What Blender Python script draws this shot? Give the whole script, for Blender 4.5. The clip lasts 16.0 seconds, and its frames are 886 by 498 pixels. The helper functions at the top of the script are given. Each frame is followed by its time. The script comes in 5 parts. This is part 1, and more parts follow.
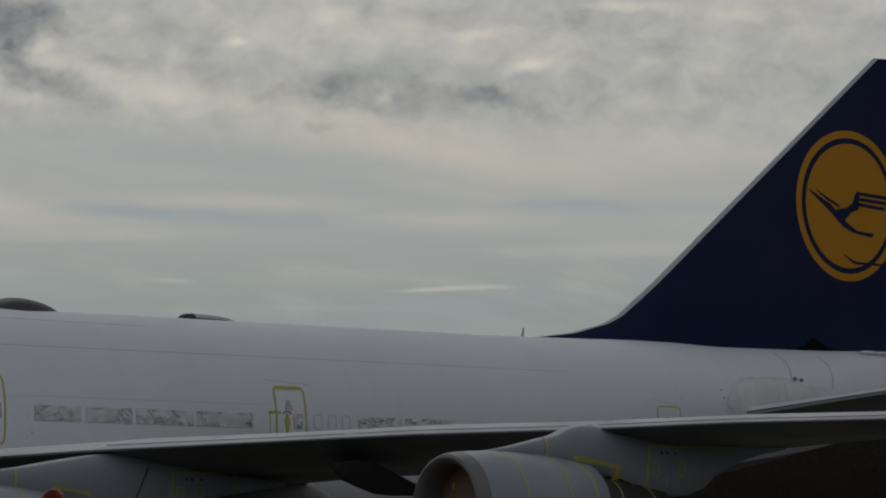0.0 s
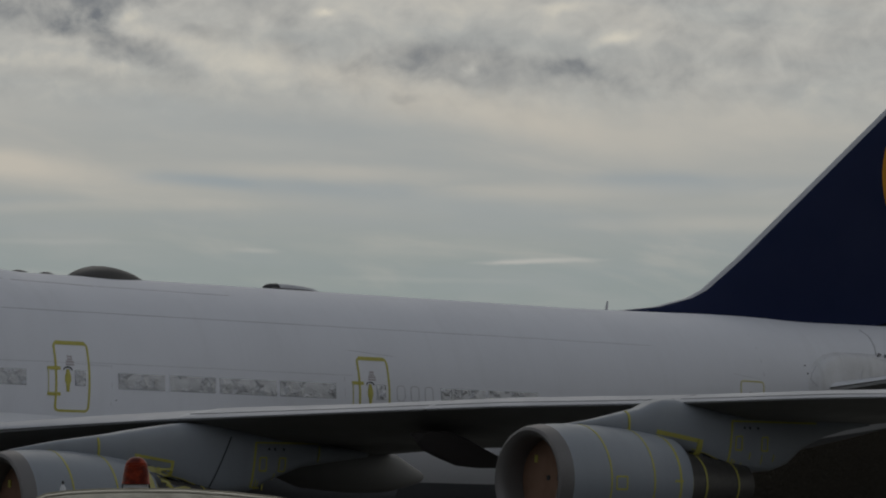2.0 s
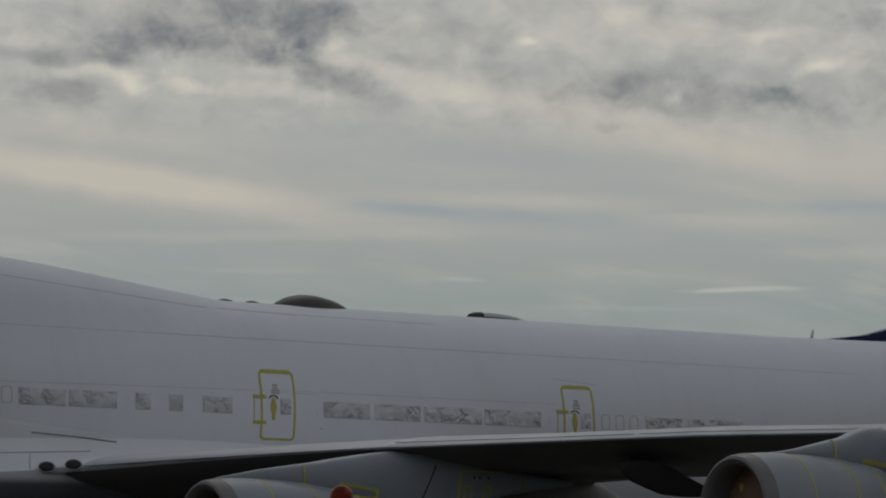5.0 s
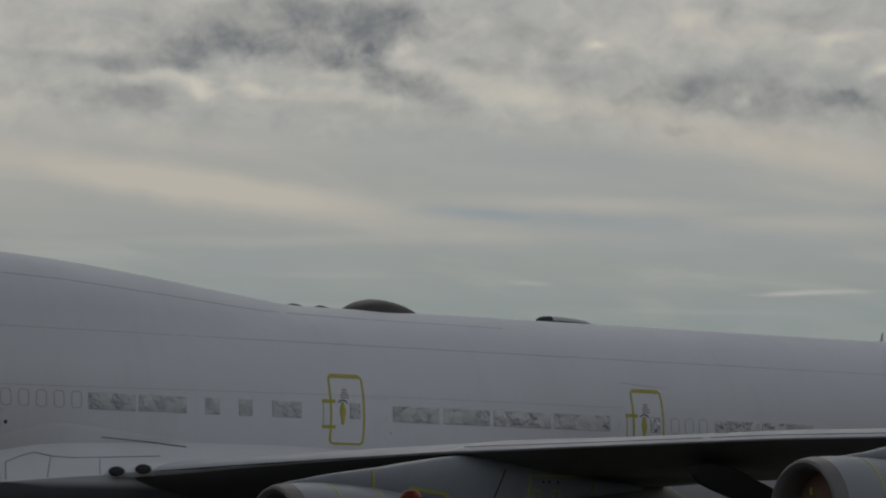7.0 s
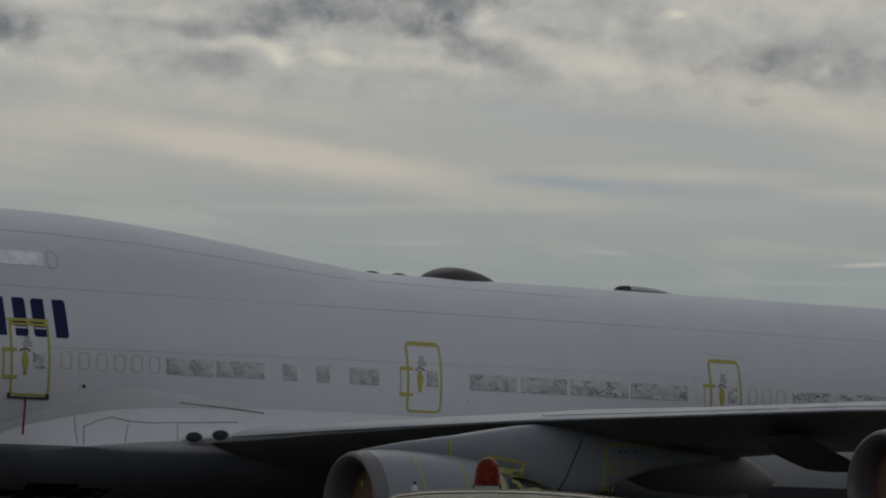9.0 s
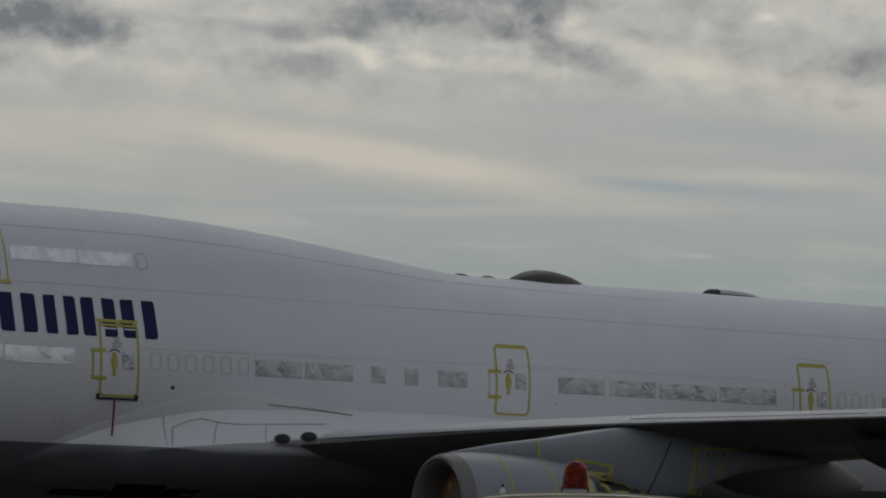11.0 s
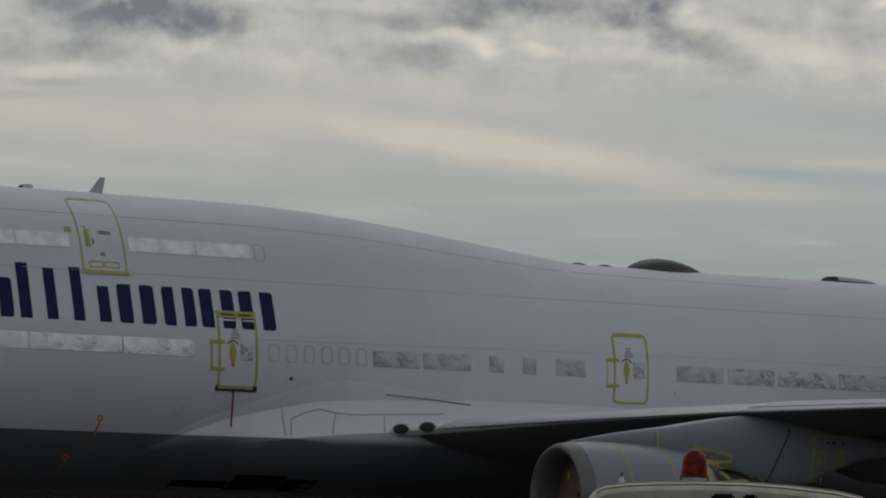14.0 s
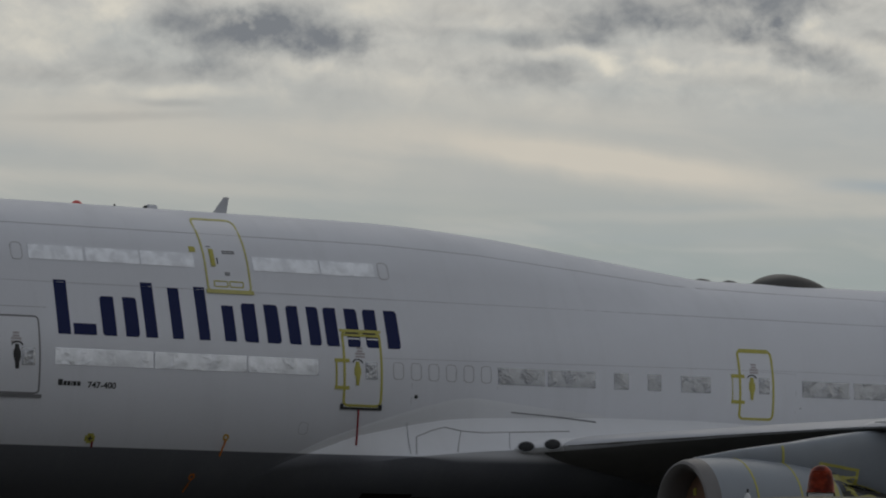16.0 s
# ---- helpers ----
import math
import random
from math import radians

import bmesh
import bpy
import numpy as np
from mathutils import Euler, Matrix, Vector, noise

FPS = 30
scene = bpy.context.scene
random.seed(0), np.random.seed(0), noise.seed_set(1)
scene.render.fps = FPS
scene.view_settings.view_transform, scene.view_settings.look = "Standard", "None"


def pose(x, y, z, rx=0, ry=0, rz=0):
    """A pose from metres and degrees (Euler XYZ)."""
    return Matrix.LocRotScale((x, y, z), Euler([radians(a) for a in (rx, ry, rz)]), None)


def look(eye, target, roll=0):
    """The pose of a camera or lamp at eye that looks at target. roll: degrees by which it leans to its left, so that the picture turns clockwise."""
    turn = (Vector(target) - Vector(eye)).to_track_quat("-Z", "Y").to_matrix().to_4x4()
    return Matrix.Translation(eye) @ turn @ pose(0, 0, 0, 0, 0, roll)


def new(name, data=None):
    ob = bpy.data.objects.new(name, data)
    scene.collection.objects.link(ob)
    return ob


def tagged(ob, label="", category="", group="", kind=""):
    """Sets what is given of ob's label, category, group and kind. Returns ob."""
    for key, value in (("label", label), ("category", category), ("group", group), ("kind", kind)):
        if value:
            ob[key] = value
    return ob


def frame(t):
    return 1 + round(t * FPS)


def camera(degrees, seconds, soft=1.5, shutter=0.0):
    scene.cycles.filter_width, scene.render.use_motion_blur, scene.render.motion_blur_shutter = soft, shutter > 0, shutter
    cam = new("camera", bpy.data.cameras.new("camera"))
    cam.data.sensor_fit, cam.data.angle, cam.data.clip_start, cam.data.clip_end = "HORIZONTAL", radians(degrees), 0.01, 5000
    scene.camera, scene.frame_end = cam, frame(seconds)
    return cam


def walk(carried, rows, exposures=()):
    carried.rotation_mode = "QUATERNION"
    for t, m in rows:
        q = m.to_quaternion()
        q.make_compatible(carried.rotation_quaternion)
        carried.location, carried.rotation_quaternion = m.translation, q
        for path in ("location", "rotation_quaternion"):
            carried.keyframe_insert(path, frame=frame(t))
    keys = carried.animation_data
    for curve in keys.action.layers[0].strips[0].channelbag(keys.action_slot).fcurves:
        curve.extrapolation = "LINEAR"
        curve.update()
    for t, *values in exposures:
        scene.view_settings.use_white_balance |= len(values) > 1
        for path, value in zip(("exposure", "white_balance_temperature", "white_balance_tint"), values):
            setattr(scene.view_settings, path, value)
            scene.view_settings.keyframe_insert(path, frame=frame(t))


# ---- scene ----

# ---------------------------------------------------------------- camera
cam = camera(13.6, 16.0, soft=2.0)
EYE = (-21.83, -87.83, 2.2)
ROWS = [
    (0.0, -39.328, 4.67, -0.429), (0.5, -38.94, 4.54, -0.927), (1.0, -38.591, 4.394, -1.179),
    (1.5, -38.328, 4.288, -1.25), (2.0, -38.027, 4.223, -1.081), (2.5, -37.73, 4.206, -1.058),
    (3.0, -37.27, 4.24, -0.761), (3.5, -36.502, 4.337, -0.803), (4.0, -35.856, 4.447, -0.855),
    (4.5, -35.315, 4.535, -1.185), (5.0, -34.859, 4.601, -1.236), (5.2, -34.711, 4.618, -1.26), (7.3, -33.667, 4.603, -1.17), (7.5, -33.577, 4.531, -1.228),
    (8.0, -33.264, 4.354, -1.488), (8.5, -32.943, 4.225, -1.61), (9.0, -32.595, 4.125, -1.68),
    (11.5, -30.865, 4.081, -1.994), (12.0, -30.514, 3.989, -1.977), (12.5, -30.226, 3.932, -1.983),
    (13.0, -29.958, 3.887, -2.041), (13.5, -29.715, 3.856, -2.056), (14.0, -29.417, 3.905, -1.671),
    (14.5, -28.997, 3.984, -1.339), (15.0, -28.457, 4.063, -1.229), (15.5, -27.977, 4.103, -1.363),
    (16.0, -27.499, 4.126, -1.351),
]
walk(cam, [(t, pose(*EYE, 0, 0, yaw) @ pose(0, 0, 0, pitch) @ pose(0, 0, 0, 0, roll) @ pose(0, 0, 0, 90))
           for t, yaw, pitch, roll in ROWS], exposures=[(0.0, -0.02), (5.2, 0.0), (7.6, -0.13), (8.2, -0.12), (9.2, -0.02), (12.5, 0.08), (16.0, 0.2)])


# ---------------------------------------------------------------- node helpers
class Nodes:
    """Small helper round a node tree."""

    def __init__(self, tree):
        self.t = tree
        tree.nodes.clear()

    def add(self, kind, **props):
        n = self.t.nodes.new(kind)
        for k, v in props.items():
            if k == "operation":
                n.operation = v
            elif k == "blend_type":
                n.blend_type = v
            elif k == "data_type":
                n.data_type = v
        return n

    def put(self, sock, v):
        if isinstance(v, bpy.types.NodeSocket):
            self.t.links.new(v, sock)
        elif v is not None:
            sock.default_value = v

    def math(self, op, a, b=None, c=None, clamp=False):
        n = self.add("ShaderNodeMath", operation=op)
        n.use_clamp = clamp
        self.put(n.inputs[0], a)
        self.put(n.inputs[1], b)
        self.put(n.inputs[2], c)
        return n.outputs[0]

    def mix(self, fac, a, b, blend="MIX"):
        n = self.add("ShaderNodeMix", data_type="RGBA", blend_type=blend)
        self.put(n.inputs["Factor"], fac)
        self.put(n.inputs[6], a)
        self.put(n.inputs[7], b)
        return n.outputs[2]

    def vec(self, x, y, z):
        n = self.add("ShaderNodeCombineXYZ")
        for s, v in zip(n.inputs, (x, y, z)):
            self.put(s, v)
        return n.outputs[0]

    def noise(self, vector, scale, detail=4.0, rough=0.55, distort=0.0):
        n = self.add("ShaderNodeTexNoise")
        self.put(n.inputs["Vector"], vector)
        self.put(n.inputs["Scale"], scale)
        self.put(n.inputs["Detail"], detail)
        self.put(n.inputs["Roughness"], rough)
        self.put(n.inputs["Distortion"], distort)
        return n.outputs["Fac"]

    def ramp(self, v, a, b, lo=0.0, hi=1.0):
        n = self.add("ShaderNodeMapRange")
        n.interpolation_type = "SMOOTHSTEP"
        for s, x in zip(n.inputs[:5], (v, a, b, lo, hi)):
            self.put(s, x)
        return n.outputs[0]


def rgb(r, g, b):
    return (r, g, b, 1.0)


# ---------------------------------------------------------------- sky and sun
# clouds: azimuth, elevation, half sizes, slant (degrees) and weight
DARK_CLOUDS = [(33.2, 7.2, 0.5, 0.22, -20, 0.95), (31.1, 8.0, 1.48, 0.314, 3, 0.6), (29.9, 7.63, 0.87, 0.174, 8, 0.6), (32.4, 8.1, 0.87, 0.261, -8, 0.45),
    (32.48, 7.47, 0.44, 0.192, -10, 0.5), (39.93, 7.02, 0.37, 0.113, -8, 0.45), (25.28, 7.43, 0.70, 0.279, -6, 1), (24.15, 7.3, 0.78, 0.244, 6, 0.85),
    (23.53, 7.51, 0.52, 0.261, 0, 0.6), (25.72, 7.27, 0.35, 0.157, -10, 0.5), (32.71, 8.06, 0.39, 0.244, 0, 0.3)]
GREY_CLOUDS = [(28.74, 6.83, 0.74, 0.174, 0, 0.8), (31.73, 7.65, 0.61, 0.192, 0, 0.6), (34.24, 7.45, 0.37, 0.105, 0, 0.6), (33.65, 8.02, 0.44, 0.244, 0, 0.35),
    (35.32, 7.97, 0.48, 0.174, 0, 0.55), (36.61, 7.33, 1.00, 0.314, -6, 0.45), (38.89, 6.99, 1.66, 0.209, -3, 0.75), (37.92, 7.19, 0.74, 0.209, 0, 0.5),
    (37.45, 6.56, 0.19, 0.0523, 0, 0.6), (39.13, 8.28, 1.05, 0.139, 0, 0.45), (41.27, 8.14, 0.48, 0.349, 0, 0.35), (41.06, 7.14, 0.87, 0.296, 0, 0.5)]
GREY_BANKS = [(41.99, 8.15, 1.05, 0.131, 0, 0.55), (42.34, 7.77, 0.57, 0.105, 0, 0.4), (45.31, 7.85, 0.52, 0.139, 0, 0.4), (43.83, 7.3, 1.74, 0.523, -5, 0.35),
    (22.5, 6.72, 1.74, 0.131, 3, 0.7), (24.25, 6.85, 0.52, 0.157, 0, 0.5), (28, 7.4, 1.48, 0.0784, -2, 0.5), (27.12, 7.69, 0.52, 0.157, 0, 0.35),
    (23.21, 6.28, 0.37, 0.0523, 0, 0.6), (22.35, 6.02, 1.05, 0.061, 3, 0.5), (26.69, 6.97, 0.61, 0.0959, 0, 0.35), (28.8, 6.88, 0.65, 0.148, 0, 0.35),
    (21.1, 7.25, 0.35, 0.105, 0, 0.2)]
BRIGHT_CLOUDS = [(33.1, 7.68, 0.18, 0.296, -12, 0.8), (33.29, 7.43, 0.39, 0.113, -12, 0.55), (33.11, 6.87, 0.52, 0.0959, -4, 0.6), (29.96, 7.04, 0.33, 0.105, 0, 0.9),
    (30.87, 7.02, 0.31, 0.122, 0, 0.8), (36.2, 7.88, 0.17, 0.0697, 0, 0.75), (40.8, 7.5, 0.33, 0.113, 22, 0.7), (39.79, 7.98, 0.37, 0.0697, 0, 0.5),
    (37.66, 8.25, 0.37, 0.139, 0, 0.45), (34.68, 7.06, 0.96, 0.192, -4, 0.3), (28.42, 7.6, 0.61, 0.148, 0, 0.4), (32.05, 6.98, 0.52, 0.122, 0, 0.35),
    (29.43, 7.16, 0.52, 0.0871, 0, 0.5), (38.45, 7.03, 0.12, 0.061, 0, 0.6)]
BRIGHT_BANKS = [(21.36, 7.26, 0.96, 0.349, 0, 0.5), (22.35, 7.62, 0.39, 0.157, 0, 0.6), (24.33, 6.98, 0.28, 0.139, 0, 0.5), (25.34, 6.87, 0.61, 0.131, 0, 0.4),
    (23.47, 6.48, 1.05, 0.0959, 2, 0.4), (42.08, 8.4, 0.61, 0.0697, 0, 0.5), (43.91, 8.32, 0.39, 0.0959, 0, 0.4), (26.15, 7.77, 0.44, 0.157, 0, 0.35),
    (29.76, 7.25, 0.52, 0.0871, 0, 0.3), (36.02, 7.86, 0.22, 0.0871, 0, 0.5), (40.63, 7.49, 0.35, 0.122, 18, 0.35)]
WARM_BANDS = [(30.26, 5.5, 2.53, 0.209, -8, 0.9), (38.11, 6.48, 2.09, 0.209, -13, 0.85), (40.64, 6.08, 1.57, 0.244, -8, 0.6), (36.12, 5.38, 1.39, 0.0871, -1, 0.6),
    (40.05, 5.15, 1.22, 0.0871, 2, 0.45), (42.35, 4.68, 1.22, 0.0871, 1, 0.55), (23.23, 5.78, 2.53, 0.279, -5, 0.9), (28.3, 5.7, 2.09, 0.192, -7, 0.8),
    (30.49, 5.49, 1.39, 0.122, -6, 0.7), (31.68, 4.73, 2.00, 0.061, 2, 0.35), (43.39, 6.17, 1.31, 0.209, -8, 0.55), (33.55, 6.67, 1.74, 0.139, -4, 0.35),
    (29.34, 6.35, 2.27, 0.174, -2, 0.3), (23.51, 4.99, 2.61, 0.0784, -2, 0.35)]
COOL_BANDS = [(35.51, 5.18, 1.48, 0.0871, -2, 0.8), (37.7, 4.94, 1.83, 0.105, -3, 0.65), (41.3, 5.3, 0.65, 0.105, 0, 0.7), (34.11, 5.19, 0.70, 0.061, 2, 0.4),
    (34.06, 5.2, 0.61, 0.0697, -3, 0.6), (35.41, 6.02, 2.00, 0.349, -6, 0.4), (30.03, 4.36, 2.27, 0.0784, 2, 0.4), (41.91, 5.29, 1.48, 0.113, 0, 0.7),
    (31.9, 6.32, 1.92, 0.192, -4, 0.3), (25.49, 6.04, 1.39, 0.0871, -3, 0.25), (38.49, 4.64, 2.88, 0.122, 0, 0.35), (31.4, 4.8, 1.05, 0.0697, 2, 0.35),
    (29.38, 4.53, 1.57, 0.0784, 3, 0.3)]
PALE_STREAKS = [(39.59, 4.06, 0.74, 0.0349, 2, 0.9), (38.94, 4.03, 0.35, 0.0261, 0, 0.4), (35.18, 4.15, 0.30, 0.0349, 0, 0.5), (37.64, 3.75, 1.39, 0.0436, 0, 0.2),
    (39.17, 4.06, 0.44, 0.0349, 0, 0.3), (32.12, 4.21, 1.05, 0.0436, 0, 0.25)]


def build_world():
    world = bpy.data.worlds.new("overcast_sky")
    scene.world = world
    world.use_nodes = True
    N = Nodes(world.node_tree)
    d = N.add("ShaderNodeTexCoord").outputs["Generated"]
    sep = N.add("ShaderNodeSeparateXYZ")
    N.put(sep.inputs[0], d)
    dx, dy, dz = sep.outputs
    az = N.math("MULTIPLY", N.math("ARCTAN2", dx, dy), 57.29578)
    el = N.math("MULTIPLY", N.math("ARCSINE", dz), 57.29578)
    high = N.ramp(el, 5.9, 6.9)

    def field(seed, scale, detail, rough, fa=1.0, fe=1.15, distort=0.0):
        v = N.vec(N.math("MULTIPLY", az, fa), N.math("MULTIPLY", el, fe), seed)
        return N.noise(v, scale, detail, rough, distort)

    # ragged outlines: strong in the broken upper deck, slight in the sheet below
    warp_a = N.math("SUBTRACT", field(0.0, 1.0, 5, 0.52), 0.5)
    warp_e = N.math("SUBTRACT", field(7.3, 1.0, 5, 0.52), 0.5)
    azw = N.math("ADD", az, N.math("MULTIPLY", warp_a, N.math("MULTIPLY_ADD", high, 0.2, 0.7)))
    elw = N.math("ADD", el, N.math("MULTIPLY", warp_e, N.math("MULTIPLY_ADD", high, 0.42, 0.1)))
    place = N.vec(azw, elw, 1.0)
    rag = N.math("SUBTRACT", field(3.1, 1.7, 6, 0.55, 1.0, 1.1), 0.5)
    rough_edge = N.math("MULTIPLY", rag, N.math("MULTIPLY_ADD", high, 1.5, 0.5))

    def cover(rows, wide, near, grow=1.0):
        """How far the clouds of a list cover each direction."""
        total = None
        for a, e, sa, se, slant, weight in rows:
            sa, se = sa * grow, se * grow
            c, s = math.cos(radians(slant)), math.sin(radians(slant))
            uv = []
            for ca, ce in ((c / sa, s / sa), (-s / se, c / se)):
                n = N.add("ShaderNodeVectorMath", operation="DOT_PRODUCT")
                N.put(n.inputs[0], place)
                n.inputs[1].default_value = (ca, ce, -(ca * a + ce * e))
                uv.append(n.outputs["Value"])
            q = N.math("SQRT", N.math("MULTIPLY_ADD", uv[0], uv[0], N.math("MULTIPLY", uv[1], uv[1])))
            g = N.ramp(N.math("ADD", q, rough_edge), wide, near, 0.0, weight)
            total = g if total is None else N.math("ADD", total, g)
        return total

    dark = cover(DARK_CLOUDS, 1.7, 0.2, 1.3)
    grey = N.math("ADD", cover(GREY_CLOUDS, 1.7, 0.2, 1.2), cover(GREY_BANKS, 1.7, 0.2, 1.2))
    bright = N.math("ADD", cover(BRIGHT_CLOUDS, 1.7, 0.0), cover(BRIGHT_BANKS, 1.8, 0.0))
    warm = cover(WARM_BANDS, 1.9, 0.0, 1.3)
    cool = cover(COOL_BANDS, 1.8, 0.1, 1.4)
    streak = cover(PALE_STREAKS, 1.8, 0.0)

    nishita = N.add("ShaderNodeTexSky")
    nishita.sky_type = "NISHITA"
    nishita.sun_disc = False
    nishita.sun_elevation = radians(38)
    nishita.sun_rotation = radians(34)
    blue = N.mix(1.0, nishita.outputs[0], rgb(0.055, 0.055, 0.055), "MULTIPLY")
    # base by elevation: teal low, warm middle, neutral above
    c = N.mix(N.ramp(el, 3.4, 5.6), rgb(0.218, 0.262, 0.27), rgb(0.342, 0.346, 0.33))
    c = N.mix(N.ramp(el, 5.4, 7.4), c, rgb(0.435, 0.425, 0.392))
    c = N.mix(N.ramp(el, 12.0, 60.0), c, rgb(0.242, 0.257, 0.278))
    c = N.mix(0.10, c, blue)
    # long thin layers low down, slanting soft sheets in the middle
    layers = field(2.0, 1.0, 4, 0.45, 0.28, 1.7)
    c = N.mix(N.ramp(layers, 0.42, 0.72, 0.0, 0.28), c, rgb(0.29, 0.325, 0.335))
    c = N.mix(N.math("MULTIPLY", N.ramp(layers, 0.5, 0.3), 0.14), c, rgb(0.47, 0.455, 0.41))
    tilt = N.math("MULTIPLY_ADD", N.math("SUBTRACT", az, 33.0), 0.12, el)
    sheet = N.noise(N.vec(N.math("MULTIPLY", az, 0.3), N.math("MULTIPLY", tilt, 1.3), 9.0), 1.0, 6, 0.55, 0.3)
    c = N.mix(N.ramp(sheet, 0.48, 0.75, 0.0, 0.35), c, rgb(0.49, 0.462, 0.41))
    c = N.mix(N.ramp(sheet, 0.5, 0.28, 0.0, 0.35), c, rgb(0.35, 0.36, 0.352))
    c = N.mix(N.math("MULTIPLY", cool, 0.62, clamp=True), c, rgb(0.30, 0.335, 0.35))
    c = N.mix(N.math("MULTIPLY", warm, 0.66, clamp=True), c, rgb(0.505, 0.472, 0.41))
    c = N.mix(N.math("MULTIPLY", streak, 0.8, clamp=True), c, rgb(0.45, 0.445, 0.415))
    # broken upper deck: one field of light and shade, darker below 0.5 and brighter above
    lumps = field(1.0, 1.5, 6, 0.52, 1.0, 1.2, 0.3)
    lifted = N.noise(N.vec(N.math("ADD", az, 0.02), N.math("MULTIPLY", N.math("ADD", el, 0.09), 1.2), 1.0), 1.5, 6, 0.52, 0.3)
    relief = N.math("SUBTRACT", lumps, lifted)
    body = N.math("ADD", dark, N.math("MULTIPLY", grey, 0.5), clamp=True)
    v = N.math("MULTIPLY_ADD", dark, -0.36, 0.49)
    v = N.math("MULTIPLY_ADD", grey, -0.2, v)
    v = N.math("MULTIPLY_ADD", bright, 0.33, v)
    v = N.math("ADD", v, N.math("MULTIPLY", N.math("SUBTRACT", 0.5, lumps), N.math("MULTIPLY_ADD", high, 0.5, 0.03)))
    v = N.math("ADD", v, N.math("MULTIPLY", relief, N.math("MULTIPLY_ADD", body, 0.3, N.math("MULTIPLY", high, 0.6))))
    shade = N.add("ShaderNodeMapRange")
    light = N.add("ShaderNodeMapRange")
    for node, lo, hi in ((shade, 0.5, -0.05), (light, 0.5, 0.98)):
        for sock, x in zip(node.inputs[:5], (v, lo, hi, 0.0, 1.0)):
            N.put(sock, x)
    c = N.mix(shade.outputs[0], c, rgb(0.165, 0.177, 0.192))
    c = N.mix(light.outputs[0], c, rgb(0.70, 0.65, 0.54))
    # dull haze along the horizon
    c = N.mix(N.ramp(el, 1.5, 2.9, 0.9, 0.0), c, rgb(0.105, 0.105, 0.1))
    # the sky is bright beyond the airliner and heavy with cloud behind the camera
    away = N.math("ADD", N.math("MULTIPLY", dx, 0.78), N.math("MULTIPLY", dy, 0.62))
    c = N.mix(1.0, c, N.mix(N.ramp(away, -0.6, 0.75), rgb(0.91, 0.945, 1.04), rgb(1.0, 1.0, 1.0)), "MULTIPLY")
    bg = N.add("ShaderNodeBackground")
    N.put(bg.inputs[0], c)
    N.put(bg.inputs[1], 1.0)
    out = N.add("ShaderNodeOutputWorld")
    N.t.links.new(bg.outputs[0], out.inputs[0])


build_world()
sun_data = bpy.data.lights.new("sun", "SUN")
sun_data.energy, sun_data.angle, sun_data.color = 0.12, radians(25), (1.0, 0.95, 0.88)
sun = new("sun", sun_data)
sun.matrix_world = look((40, 60, 80), (0, 0, 0))


# ---------------------------------------------------------------- materials
def surface(name, colour, rough=0.5, metal=0.0, var=0.12, scale=0.6, fine=14.0, bump=0.02, streak=0.0, second=None, split=None, spec=0.5, aft=0.0, fade=None):
    """A painted or bare surface: two scales of stain, fine relief, optional streaks running down, optional second paint
    below a height, which past fade softens into painted shade.
    """
    m = bpy.data.materials.new(name)
    m.use_nodes = True
    N = Nodes(m.node_tree)
    pos = N.add("ShaderNodeTexCoord").outputs["Object"]
    base = rgb(*colour)
    if second is not None:
        sep = N.add("ShaderNodeSeparateXYZ")
        N.put(sep.inputs[0], pos)
        line = N.math("SUBTRACT", sep.outputs[2], N.math("MULTIPLY", N.math("MAXIMUM", N.math("SUBTRACT", sep.outputs[0], 47.2), 0.0), aft))
        if aft:
            line = N.math("MULTIPLY_ADD", N.ramp(sep.outputs[0], 24.0, 34.0), 0.35, line)
        soft = 0.012
        # past this x the second tone paints the underside's shading as a soft gradient
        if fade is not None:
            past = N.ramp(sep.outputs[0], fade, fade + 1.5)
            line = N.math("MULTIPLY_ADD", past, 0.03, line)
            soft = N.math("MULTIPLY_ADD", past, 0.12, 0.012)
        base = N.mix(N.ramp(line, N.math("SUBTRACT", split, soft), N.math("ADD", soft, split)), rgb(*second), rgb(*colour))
    big = N.noise(pos, scale, 5, 0.6)
    small = N.noise(pos, fine, 4, 0.6)
    c = N.mix(N.ramp(big, 0.35, 0.75, 0.0, var), base, rgb(colour[0] * 0.55, colour[1] * 0.54, colour[2] * 0.5))
    c = N.mix(N.ramp(small, 0.45, 0.8, 0.0, var * 0.7), c, rgb(colour[0] * 0.6, colour[1] * 0.6, colour[2] * 0.58))
    if streak:
        sv = N.add("ShaderNodeVectorMath", operation="MULTIPLY")
        N.put(sv.inputs[0], pos)
        sv.inputs[1].default_value = (2.2, 0.4, 0.18)
        c = N.mix(N.ramp(N.noise(sv.outputs[0], 1.0, 6, 0.62), 0.48, 0.78, 0.0, streak), c, rgb(colour[0] * 0.45, colour[1] * 0.43, colour[2] * 0.38))
    b = N.add("ShaderNodeBsdfPrincipled")
    N.put(b.inputs["Base Color"], c)
    N.put(b.inputs["Roughness"], N.ramp(big, 0.3, 0.8, max(0.02, rough - 0.07), min(1.0, rough + 0.09)))
    b.inputs["Metallic"].default_value = metal
    b.inputs["Specular IOR Level"].default_value = spec
    if bump:
        bp = N.add("ShaderNodeBump")
        bp.inputs["Strength"].default_value = 0.4
        bp.inputs["Distance"].default_value = bump
        N.put(bp.inputs["Height"], small)
        N.t.links.new(bp.outputs[0], b.inputs["Normal"])
    out = N.add("ShaderNodeOutputMaterial")
    N.t.links.new(b.outputs[0], out.inputs[0])
    return m


